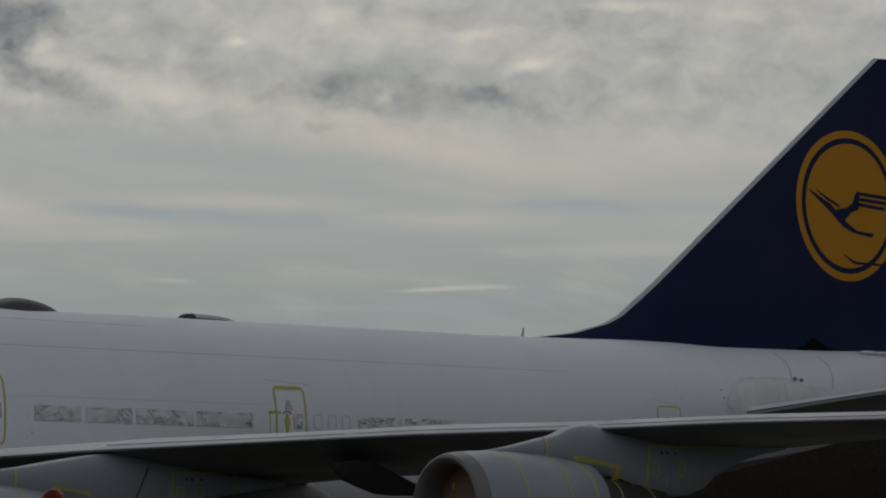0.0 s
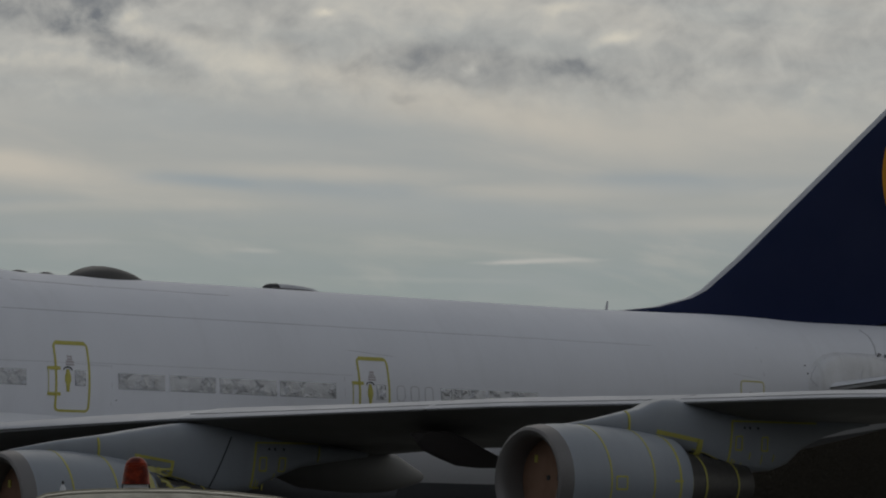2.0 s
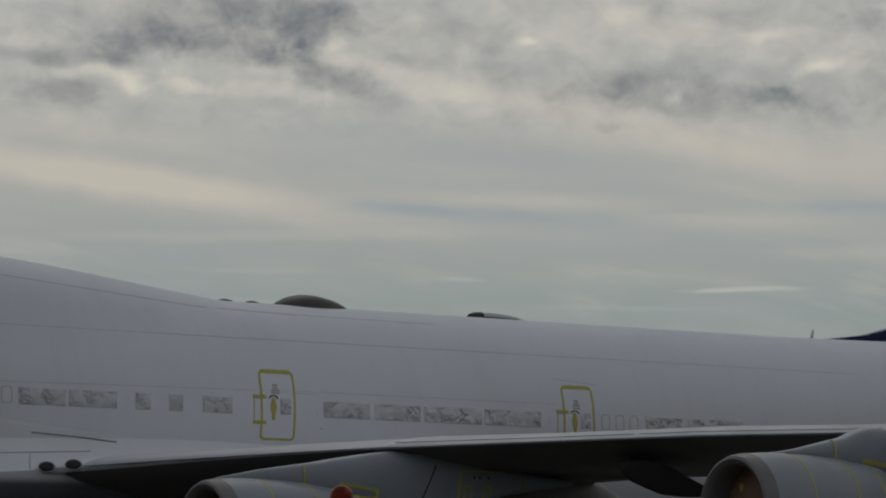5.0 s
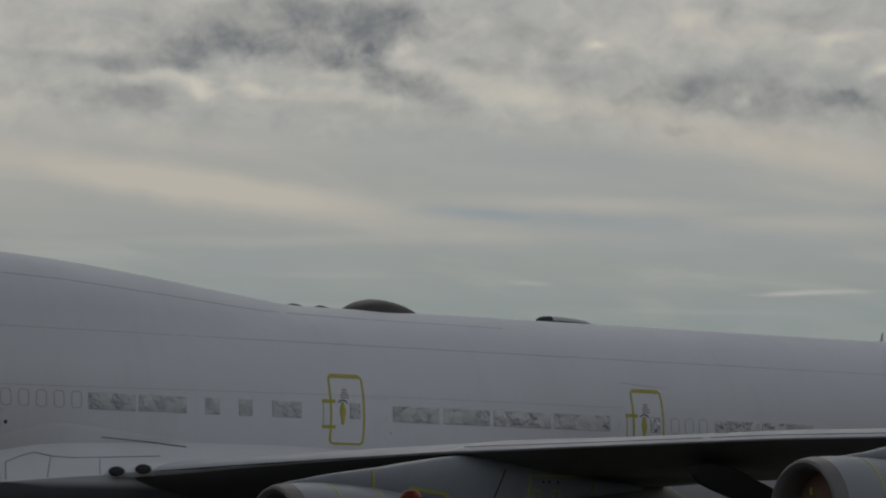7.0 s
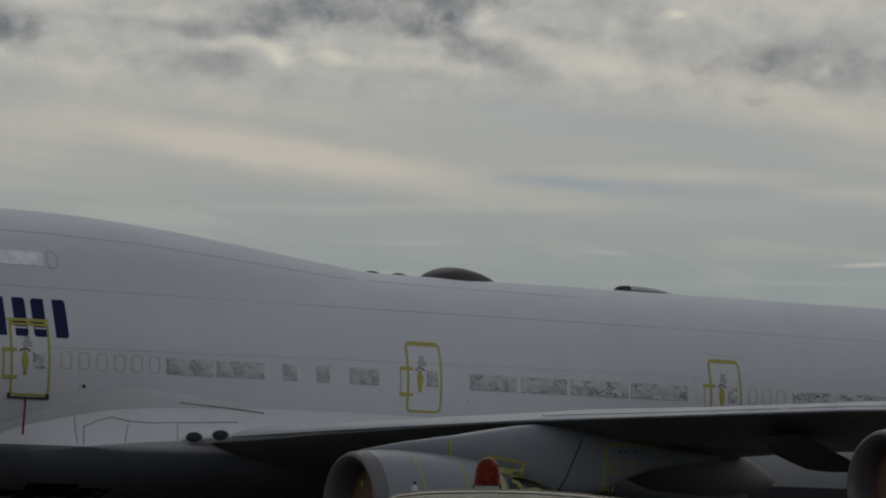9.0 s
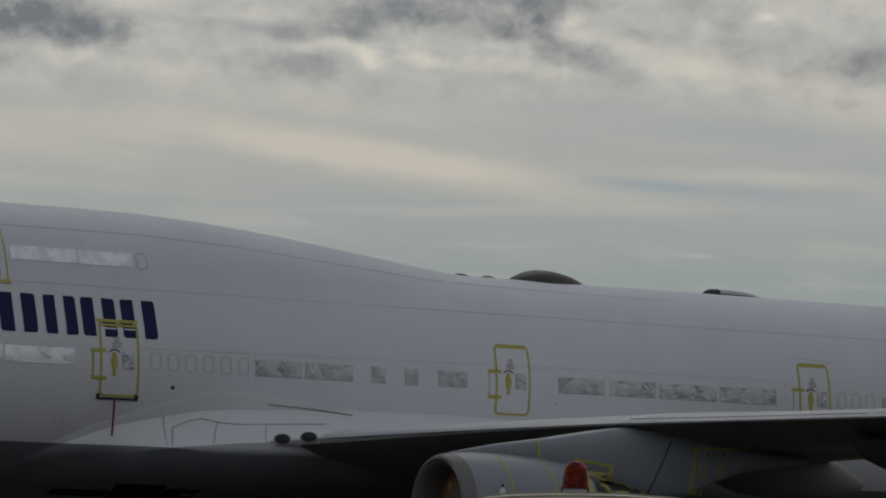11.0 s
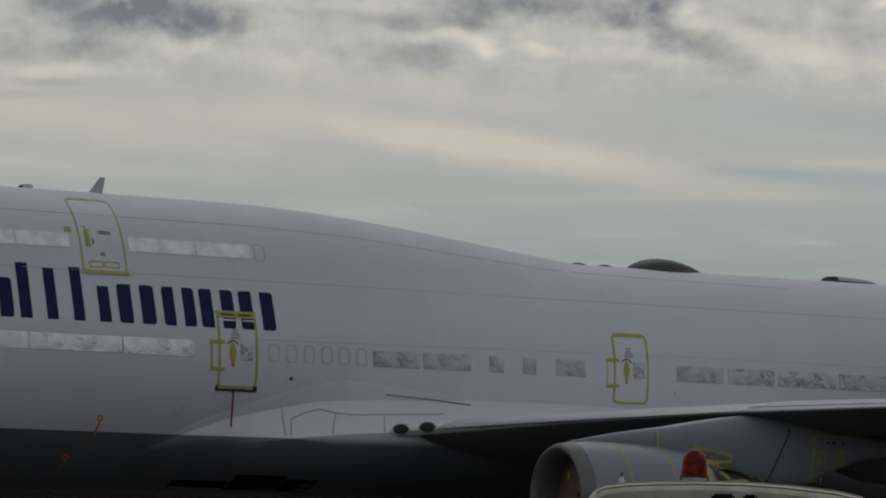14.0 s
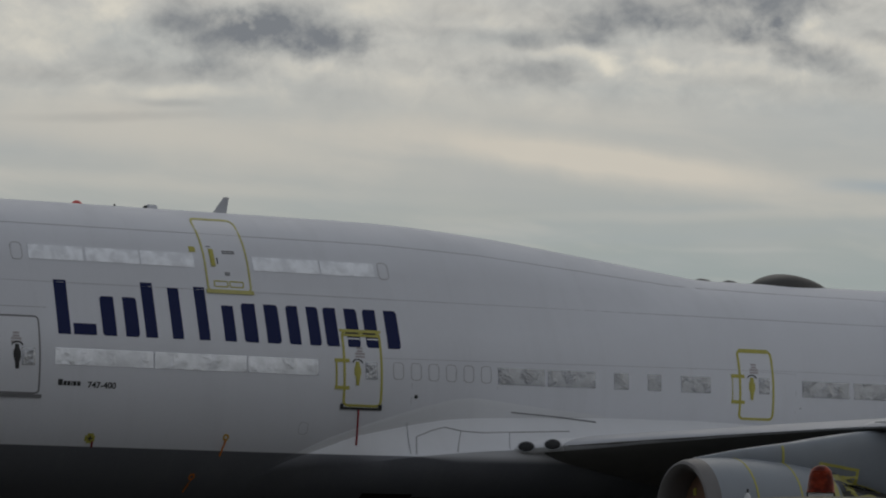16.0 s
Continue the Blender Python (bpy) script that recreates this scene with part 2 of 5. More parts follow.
WHITE = surface("white_airframe_paint", (0.645, 0.657, 0.698), 0.6, var=0.07, bump=0.002, streak=0.07, spec=0.35, second=(0.122, 0.128, 0.145), split=3.72, aft=0.125)
# crisp belly paint line forward, shade of the rounded underside coloured in aft
FAIRING = surface("white_fairing_paint_with_shade", (0.65, 0.66, 0.685), 0.45, var=0.08, bump=0.002, streak=0.06, second=(0.10, 0.105, 0.12), split=3.72, fade=21.0)
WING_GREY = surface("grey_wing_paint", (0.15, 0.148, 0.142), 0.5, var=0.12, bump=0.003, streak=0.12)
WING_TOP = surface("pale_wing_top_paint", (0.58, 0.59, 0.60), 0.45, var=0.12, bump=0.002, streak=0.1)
TRACK_GREY = surface("dark_fairing_grey", (0.056, 0.05, 0.05), 0.7, var=0.12, bump=0.003, streak=0.12)
SLAT = surface("bare_slat_aluminium", (0.44, 0.45, 0.475), 0.5, metal=0.2, var=0.1, bump=0.002)
EDGE = surface("pale_tail_edge", (0.62, 0.63, 0.65), 0.4, metal=0.15, var=0.1, bump=0.001)
NAVY = surface("navy_fin_paint", (0.007, 0.0135, 0.05), 0.6, var=0.1, scale=0.4, bump=0.002, spec=0.12)
GOLD = surface("golden_yellow_paint", (0.50, 0.225, 0.012), 0.6, var=0.1, scale=0.4, bump=0.0, spec=0.15)
LETTER = surface("blue_letter_paint", (0.008, 0.014, 0.07), 0.6, var=0.1, bump=0.0, spec=0.2)
NACELLE = surface("grey_cowl_paint", (0.245, 0.27, 0.30), 0.42, var=0.1, scale=1.2, bump=0.002, streak=0.1)
LIP = surface("dull_inlet_lip", (0.165, 0.158, 0.155), 0.5, metal=0.2, var=0.15, scale=2.0, bump=0.002)
COVER = surface("brown_inlet_cover", (0.20, 0.115, 0.075), 0.8, var=0.25, scale=2.5, bump=0.01)
CORE = surface("burnt_core_metal", (0.10, 0.095, 0.09), 0.5, metal=0.6, var=0.3, scale=3.0)
WORN_TAPE = surface("worn_yellow_tape", (0.48, 0.45, 0.16), 0.6, var=0.3, scale=6.0, bump=0.004)
TAPE = surface("yellow_tape", (0.43, 0.395, 0.085), 0.6, var=0.25, scale=5.0, bump=0.004)
RED_TAPE = surface("red_streamer", (0.22, 0.01, 0.016), 0.7, var=0.2)
ORANGE = surface("orange_streamer", (0.62, 0.20, 0.03), 0.7, var=0.2)
AMBER = surface("amber_tape", (0.50, 0.30, 0.03), 0.6, var=0.25, scale=6.0)
SEAM = surface("seam_sealant", (0.33, 0.33, 0.34), 0.7, var=0.2, bump=0.0)
WINDOW_SEAM = surface("window_seal", (0.41, 0.41, 0.42), 0.7, var=0.2, bump=0.0)
SKIN_SEAM = surface("skin_lap_seam", (0.46, 0.465, 0.49), 0.6, var=0.2, bump=0.0)
DARK = surface("dark_rubber", (0.025, 0.025, 0.027), 0.7, var=0.2)
DOME = surface("radome_grey", (0.055, 0.052, 0.048), 0.55, var=0.15, scale=2.0)
GASKET = surface("door_gasket", (0.20, 0.20, 0.21), 0.6, var=0.2)
FADED = surface("faded_stencil", (0.40, 0.365, 0.375), 0.7, var=0.2)
STEEL = surface("dull_steel", (0.35, 0.35, 0.36), 0.4, metal=0.8, var=0.2)
CREAM = surface("cream_van_paint", (0.68, 0.65, 0.54), 0.65, var=0.5, scale=5.0, fine=24, bump=0.012, streak=0.3)
DIRTY = surface("grimy_cream_paint", (0.42, 0.39, 0.31), 0.8, var=0.6, scale=7.0, fine=30, bump=0.01)
APRON = surface("apron_asphalt", (0.125, 0.122, 0.112), 0.95, var=0.35, scale=0.08, fine=3.0, bump=0.01, spec=0.03)
GRASS = surface("dry_grass", (0.06, 0.058, 0.036), 0.95, var=0.35, scale=0.05, fine=0.8, bump=0.02, spec=0.05)
LEAVES = surface("far_leaves", (0.038, 0.033, 0.026), 0.95, var=0.12, scale=0.2, spec=0.1)


def foil_material(name, tone, crease=1.0, metal=0.7):
    m = bpy.data.materials.new(name)
    m.use_nodes = True
    N = Nodes(m.node_tree)
    pos = N.add("ShaderNodeTexCoord").outputs["Object"]
    sep = N.add("ShaderNodeSeparateXYZ")
    N.put(sep.inputs[0], pos)
    px, _, pz = sep.outputs
    # short sharp folds in two slants, gathered in patches, over slack waves
    def strokes(ca, cb, along, across, seed):
        v = N.vec(N.math("MULTIPLY", N.math("MULTIPLY_ADD", px, ca, N.math("MULTIPLY", pz, cb)), along), N.math("MULTIPLY", N.math("MULTIPLY_ADD", px, -cb, N.math("MULTIPLY", pz, ca)), across), seed)
        return N.noise(v, 1.0, 3, 0.55, 0.9)
    patchy = N.noise(pos, 1.6, 2, 0.5)
    one, two = strokes(0.9, -0.44, 4.5, 19.0, 0.0), strokes(0.75, 0.66, 5.0, 20.0, 5.0)
    folds = N.mix(N.ramp(patchy, 0.42, 0.58), one, two)
    slack = N.noise(pos, 3.0, 3, 0.5, 0.5)
    gather = N.ramp(N.noise(pos, 2.4, 2, 0.5), 0.46, 0.66, 0.16, 1.1)
    height = N.math("ADD", N.math("MULTIPLY", folds, gather), N.math("MULTIPLY", slack, 0.22))
    c = N.mix(N.ramp(slack, 0.3, 0.7), rgb(0.49 * tone, 0.50 * tone, 0.525 * tone), rgb(0.625 * tone, 0.64 * tone, 0.67 * tone))
    b = N.add("ShaderNodeBsdfPrincipled")
    N.put(b.inputs["Base Color"], c)
    b.inputs["Metallic"].default_value = metal
    b.inputs["Roughness"].default_value = 0.27
    bp = N.add("ShaderNodeBump")
    bp.inputs["Strength"].default_value = 0.75
    bp.inputs["Distance"].default_value = 0.1 * crease
    N.put(bp.inputs["Height"], height)
    N.t.links.new(bp.outputs[0], b.inputs["Normal"])
    out = N.add("ShaderNodeOutputMaterial")
    N.t.links.new(b.outputs[0], out.inputs[0])
    return m


FOIL = foil_material("crinkled_silver_foil", 0.72, 0.7, 0.6)
FRESH_FOIL = foil_material("smooth_silver_foil", 1.3, 0.32, 0.4)
WHITE_FILM = foil_material("white_window_film", 1.55, 0.1, 0.1)


def glass_material():
    m = bpy.data.materials.new("red_beacon_lens")
    m.use_nodes = True
    N = Nodes(m.node_tree)
    pos = N.add("ShaderNodeTexCoord").outputs["Object"]
    b = N.add("ShaderNodeBsdfPrincipled")
    N.put(b.inputs["Base Color"], N.mix(N.ramp(N.noise(pos, 11, 4), 0.35, 0.65), rgb(0.085, 0.009, 0.005), rgb(0.30, 0.04, 0.015)))
    b.inputs["Roughness"].default_value = 0.3
    b.inputs["Specular IOR Level"].default_value = 0.12
    out = N.add("ShaderNodeOutputMaterial")
    N.t.links.new(b.outputs[0], out.inputs[0])
    return m


LENS = glass_material()
RED_LENS = surface("red_lamp_lens", (0.55, 0.03, 0.025), 0.3, var=0.2, scale=6.0, bump=0.0)


# ---------------------------------------------------------------- mesh helpers
def thing(name, loc, label, category, group="", kind=""):
    ob = new(name)
    ob.location = loc
    ob.empty_display_size = 0.5
    return tagged(ob, label, category, group, kind)


def part(name, bm, material, parent, label="", smooth=True):
    """Links a bmesh, in world coordinates, as one mesh object under a thing or a part."""
    me = bpy.data.meshes.new(name)
    bmesh.ops.recalc_face_normals(bm, faces=bm.faces)
    bm.to_mesh(me)
    bm.free()
    if smooth:
        me.polygons.foreach_set("use_smooth", [True] * len(me.polygons))
        me.set_sharp_from_angle(angle=radians(38))
    me.materials.append(material)
    ob = new(name, me)
    ob.parent = parent
    if parent is not None and parent.type == "EMPTY":
        ob.matrix_parent_inverse = Matrix.Translation(-parent.location)
    if label:
        ob["label"] = label
    return ob


def loft(rings, closed=True, caps=True):
    """A skin over rings of equal length."""
    bm = bmesh.new()
    vs = [[bm.verts.new(p) for p in ring] for ring in rings]
    n = len(rings[0])
    for a, b in zip(vs, vs[1:]):
        for i in range(n if closed else n - 1):
            j = (i + 1) % n
            bm.faces.new((a[i], a[j], b[j], b[i]))
    if caps:
        bm.faces.new(vs[0])
        bm.faces.new(vs[-1])
    return bm


def box(lo, hi, bevel=0.0, bm=None):
    own = bmesh.new() if bm is None else bm
    made = bmesh.ops.create_cube(own, size=1.0)["verts"]
    for v in made:
        v.co = Vector([l + (c + 0.5) * (h - l) for c, l, h in zip(v.co, lo, hi)])
    if bevel:
        edges = list({e for v in made for e in v.link_edges})
        bmesh.ops.bevel(own, geom=edges, offset=bevel, segments=2, affect="EDGES")
    return own


def lathe(axis_pt, prof, n=40, direction=(1, 0, 0), caps=False):
    """Rings of revolution: prof is (distance along, radius)."""
    d = Vector(direction).normalized()
    u = d.orthogonal().normalized()
    w = d.cross(u)
    o = Vector(axis_pt)
    rings = [[o + d * s + (u * math.cos(2 * math.pi * k / n) + w * math.sin(2 * math.pi * k / n)) * max(r, 0.002) for k in range(n)] for s, r in prof]
    return loft(rings, caps=caps)


def tube(points, r, n=8):
    pts = [Vector(p) for p in points]
    rings = []
    for i, p in enumerate(pts):
        d = (pts[min(i + 1, len(pts) - 1)] - pts[max(i - 1, 0)]).normalized()
        u = d.orthogonal().normalized()
        w = d.cross(u)
        rings.append([p + (u * math.cos(2 * math.pi * k / n) + w * math.sin(2 * math.pi * k / n)) * r for k in range(n)])
    return loft(rings)


# ---------------------------------------------------------------- the fuselage's shape
def table(*pairs):
    xs, ys = zip(*pairs)
    dense = np.arange(0.0, 76.0, 0.1)
    v = np.interp(dense, xs, ys)
    k = 9
    smooth = np.convolve(np.pad(v, k, mode="edge"), np.ones(2 * k + 1) / (2 * k + 1), mode="valid")
    return lambda x: float(np.interp(x, dense, smooth))


HALF = table((1.5, .05), (2.5, .9), (4, 1.7), (6, 2.4), (8, 2.85), (10, 3.12), (12, 3.22), (14, 3.25), (46, 3.25), (50, 3.2), (54, 3.05),
             (57, 2.8), (60, 2.45), (63, 2.0), (66, 1.5), (69, 1.0), (72, .55), (73.5, .25))
BOTTOM = table((1.5, 4.7), (2.5, 3.9), (4, 3.3), (6, 2.8), (8, 2.55), (11, 2.25), (14, 2.2), (20, 2.2), (24, 2.38), (44, 2.38), (48, 2.6), (52, 3.05), (56, 3.7), (60, 4.47),
               (61.2, 4.72), (64.3, 5.35), (67.45, 6.02), (70, 6.6), (73.5, 7.5))
TOP = table((1.5, 4.9), (2.5, 5.8), (4, 6.8), (6, 8.0), (8, 8.6), (10, 8.88), (52, 8.9), (55.5, 8.95), (57.3, 9.0), (59.9, 8.99), (61, 8.93), (66, 8.99), (69, 9.08), (70.5, 9.02), (73.5, 8.7))
CROWN = table((2.5, 5.0), (3.5, 6.9), (5, 8.4), (7, 9.5), (9, 9.86), (11, 9.93), (20.7, 9.91), (22.3, 9.88), (24, 9.77), (25.8, 9.6), (27.5, 9.4),
              (29.3, 9.18), (31.1, 8.96), (32.2, 8.84), (34, 8.6))
LOBE = table((2.5, .3), (4, 1.2), (7, 2.2), (10, 2.6), (74, 2.6))
NSEC = 128
_sections = {}


def section(x):
    """Points round the fuselage at x: the hull of the main lobe and the upper lobe."""
    key = round(x, 3)
    if key not in _sections:
        a, b, t = HALF(x), BOTTOM(x), TOP(x)
        zc, h = (b + t) / 2, (t - b) / 2
        r = min(LOBE(x), a)
        zu = CROWN(x) - r
        pts = []
        for k in range(NSEC):
            f = 2 * math.pi * k / NSEC
            ny, nz = -math.sin(f), math.cos(f)
            s = math.sqrt(a * a * ny * ny + h * h * nz * nz)
            if x < 34 and r + zu * nz > s + zc * nz:
                pts.append((r * ny, zu + r * nz))
            else:
                pts.append((a * a * ny / s, zc + h * h * nz / s))
        _sections[key] = pts
    return _sections[key]


def side(x, z, off=0.0):
    """The point of the fuselage's port side at x and height z, pushed out by off."""
    pts = section(x)[1: NSEC // 2]
    zs = [p[1] for p in pts][::-1]
    ys = [p[0] for p in pts][::-1]
    y = float(np.interp(z, zs, ys))
    dy = (float(np.interp(z + 0.08, zs, ys)) - float(np.interp(z - 0.08, zs, ys))) / 0.16
    n = Vector((0, -1, dy)).normalized()
    return Vector((x, y, z)) + n * off


def patch(x0, x1, z0, z1, off=0.006, nx=2, nz=6, crease=0.0, seed=1, where=side):
    """A thin panel that follows the skin, with turned-down edges."""
    rnd = random.Random(seed)
    bm = bmesh.new()
    grid = []
    for i in range(nx + 1):
        col = []
        for j in range(nz + 1):
            x, z = x0 + (x1 - x0) * i / nx, z0 + (z1 - z0) * j / nz
            inner = 0 < i < nx and 0 < j < nz
            col.append(bm.verts.new(where(x, z, off + (rnd.uniform(0, crease) if inner else 0.0))))
        grid.append(col)
    for i in range(nx):
        for j in range(nz):
            bm.faces.new((grid[i][j], grid[i + 1][j], grid[i + 1][j + 1], grid[i][j + 1]))
    rim = [grid[i][0] for i in range(nx + 1)] + [grid[nx][j] for j in range(1, nz + 1)] + [grid[i][nz] for i in range(nx - 1, -1, -1)] + [grid[0][j] for j in range(nz - 1, 0, -1)]
    low = [bm.verts.new(where(*_xz(v.co, x0, x1, z0, z1), -0.004)) for v in rim]
    for i in range(len(rim)):
        j = (i + 1) % len(rim)
        bm.faces.new((rim[i], rim[j], low[j], low[i]))
    return bm


def _xz(co, x0, x1, z0, z1):
    return min(max(co.x, min(x0, x1)), max(x0, x1)), min(max(co.z, z0), z1)


def outline(x0, x1, z0, z1, r, width, off=0.008, where=side):
    """A flat band round a rounded rectangle on the skin."""
    def loop(grow):
        pts = []
        a0, a1, b0, b1, rr = x0 - grow, x1 + grow, z0 - grow, z1 + grow, r + grow
        for cx, cz, start in ((a1 - rr, b1 - rr, 0), (a0 + rr, b1 - rr, 90), (a0 + rr, b0 + rr, 180), (a1 - rr, b0 + rr, 270)):
            for k in range(6):
                f = radians(start + 90 * k / 5)
                pts.append((cx + rr * math.cos(f), cz + rr * math.sin(f)))
        out = []
        for p, q in zip(pts, pts[1:] + pts[:1]):
            m = max(1, int(math.dist(p, q) / 0.25))
            out += [(p[0] + (q[0] - p[0]) * k / m, p[1] + (q[1] - p[1]) * k / m) for k in range(m)]
        return out
    inner = loop(-width / 2)
    # match the outer loop point for point
    outer = []
    n = len(inner)
    cx, cz = (x0 + x1) / 2, (z0 + z1) / 2
    for i, (x, z) in enumerate(inner):
        px, pz = inner[i - 1]
        qx, qz = inner[(i + 1) % n]
        tx, tz = qx - px, qz - pz
        d = math.hypot(tx, tz) or 1
        outer.append((x + tz / d * width, z - tx / d * width))
    bm = bmesh.new()
    rings = [[bm.verts.new(where(x, z, o)) for x, z in pts] for pts, o in ((inner, -0.003), (inner, off), (outer, off), (outer, -0.003))]
    for a, b in zip(rings, rings[1:]):
        for i in range(n):
            j = (i + 1) % n
            bm.faces.new((a[i], a[j], b[j], b[i]))
    return bm


# ================================================================ the airliner
plane = thing("airliner", (36.0, 0.0, 0.0), "white stored jet airliner with taped doors and navy fin", "airplane")
xs = [1.5 + 0.5 * i for i in range(145)]
fuselage = part("fuselage", loft([[(x, y, z) for y, z in section(x)] for x in xs]), WHITE, plane, "white double-deck fuselage with dark grey belly")


# wing: span station, leading edge height, crest above it, chord, lower depth
LEZ = lambda s: float(np.interp(s, [0, 3.2, 4.9, 5.93, 7.35, 9.3, 11.6, 11.9, 14.5, 17.6, 20.4, 23.5, 26.1, 32.2], [3.6, 3.76, 3.95, 4.07, 4.225, 4.42, 4.64, 4.65, 4.835, 5.05, 5.17, 5.36, 5.45, 5.78]))
LEX = lambda s: 29.5 + 0.886 * (max(s, 4.9) - 11.68) + 0.5 * max(0.0, 4.9 - s)
CHORD = lambda s: float(np.interp(s, [0, 3.2, 12.5, 32.2], [16.0, 14.4, 8.8, 3.9]))
RISE = lambda s: float(np.interp(s, [0, 6, 9, 11.69, 11.74, 14.5, 17.6, 20, 32.2], [0.3, 0.28, 0.28, 0.25, 0.29, 0.235, 0.235, 0.21, 0.15]))


def wing_ring(s, sign):
    x0, z0, c, up = LEX(s), LEZ(s), CHORD(s), RISE(s)
    low = 0.075 * c * (1.0 if s < 11.7 else 0.66)
    droop = float(np.interp(s, [0, 6, 11.7, 16.0, 23.0], [0.0, 0.012, 0.04, 0.07, 0.02])) * c
    sharp = min(1.0, max(0.0, (s - 6.5) / 4.0))
    pts = []
    fr = [0.0, 0.004, 0.012, 0.03, 0.06, 0.12, 0.2, 0.32, 0.5, 0.7, 0.88, 1.0]
    for f in fr:
        blunt = math.sin(min(1.0, f / 0.085) * math.pi / 2) ** 0.6
        h = blunt + ((f / 0.085) ** 0.82 - blunt) * sharp if f < 0.085 else 1 - ((f - 0.085) / 0.915) ** 1.7 * 1.35
        pts.append((x0 + f * c, sign * s, z0 + up * h - droop * max(0.0, f - 0.15) / 0.85))
    for f in fr[-2:0:-1]:
        h = (f / 0.3) ** (0.5 + 0.3 * sharp) if f < 0.3 else 1 - ((f - 0.3) / 0.7) ** 1.4
        pts.append((x0 + f * c, sign * s, z0 - low * h * 0.9 - 0.35 * up * max(0.0, f - 0.3) ** 1.5 - droop * max(0.0, f - 0.15) / 0.85))
    return pts


spans = [0.5, 2.0, 3.2, 4.5, 6.0, 7.5, 9.1, 10.5, 11.6, 11.75, 13.0, 14.5, 16, 17.6, 19, 20.4, 22, 23.5, 26.1, 29, 32.2]
wings = []
for sg in (-1, 1):
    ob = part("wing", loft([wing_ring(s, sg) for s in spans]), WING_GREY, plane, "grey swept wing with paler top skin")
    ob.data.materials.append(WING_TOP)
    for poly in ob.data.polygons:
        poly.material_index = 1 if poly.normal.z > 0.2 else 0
    wings.append(ob)
wing = wings[0]


def slat_ring(s, sign):
    pts = wing_ring(s, sign)
    up, low = pts[:6], pts[-1:]
    path = [(x + 0.0, y, z + 0.006) for x, y, z in up[::-1]] + [(x - 0.006, y, z - 0.004) for x, y, z in low[::-1]]
    inner = [(x + 0.03, y, z - 0.02 if k < 6 else z + 0.02) for k, (x, y, z) in enumerate(path[::-1])]
    return path + inner


part("root_cuff", loft([slat_ring(4.9 + 0.98 * k / 4, -1) for k in range(5)]), FAIRING, wing, "white wing root cuff round the landing lights")
for a, b in ((5.9, 11.69), (11.71, 16.3), (16.34, 20.82), (20.86, 26.4), (26.44, 32.1)):
    slat = part("slat", loft([slat_ring(a + (b - a) * k / 14, -1) for k in range(15)]), SLAT, wing, "pale leading edge slat")
    if a > 11:
        part("slat_seam", tube([Vector(wing_ring(a + 0.04 + (b - a - 0.08) * k / 14, -1)[3]) + Vector((0, -0.004, 0.008)) for k in range(15)], 0.012, 6), SEAM, slat)


# fin
FIN_LE = lambda z: float(np.interp(z, [8.6, 8.93, 9.12, 9.46, 9.76, 10.88, 13.5, 19.07], [52.7, 53.8, 55.3, 56.65, 57.3, 58.83, 62.08, 69.0]))
FIN_TE = lambda z: float(np.interp(z, [8.6, 19.3], [70.6, 73.0]))


def fin_half(x, z):
    le, te = FIN_LE(z), FIN_TE(z)
    f = min(1.0, max(0.0, (x - le) / (te - le)))
    t = float(np.interp(z, [8.6, 9.2, 10.2, 19], [0.28, 0.36, 0.46, 0.19]))
    return t * (2.6 * math.sqrt(f) - 1.2 * f - 2.9 * f * f + 1.5 * f ** 3) / 1.02 + 0.003


def fin_at(x, z, off=0.0):
    return Vector((x, -fin_half(x, z) - off, z))


def fin_ring(z, f0, f1, extra, n=16):
    le, te = FIN_LE(z), FIN_TE(z)
    fs = [f0 + (f1 - f0) * (k / n) ** 1.6 for k in range(n + 1)]
    left = [(le + (te - le) * f - extra * (1 if f == 0 else 0), -fin_half(le + (te - le) * f, z) - extra, z) for f in fs]
    right = [(x, -y, zz) for x, y, zz in left[::-1]]
    return left + right


zfin = [8.6, 8.93, 9.12, 9.3, 9.46, 9.76, 10.3, 10.88, 12, 13.5, 15, 17, 18.6, 19.07]
fin = part("fin", loft([fin_ring(z, 0, 1, 0) for z in zfin]), NAVY, plane, "navy blue vertical tail fin")


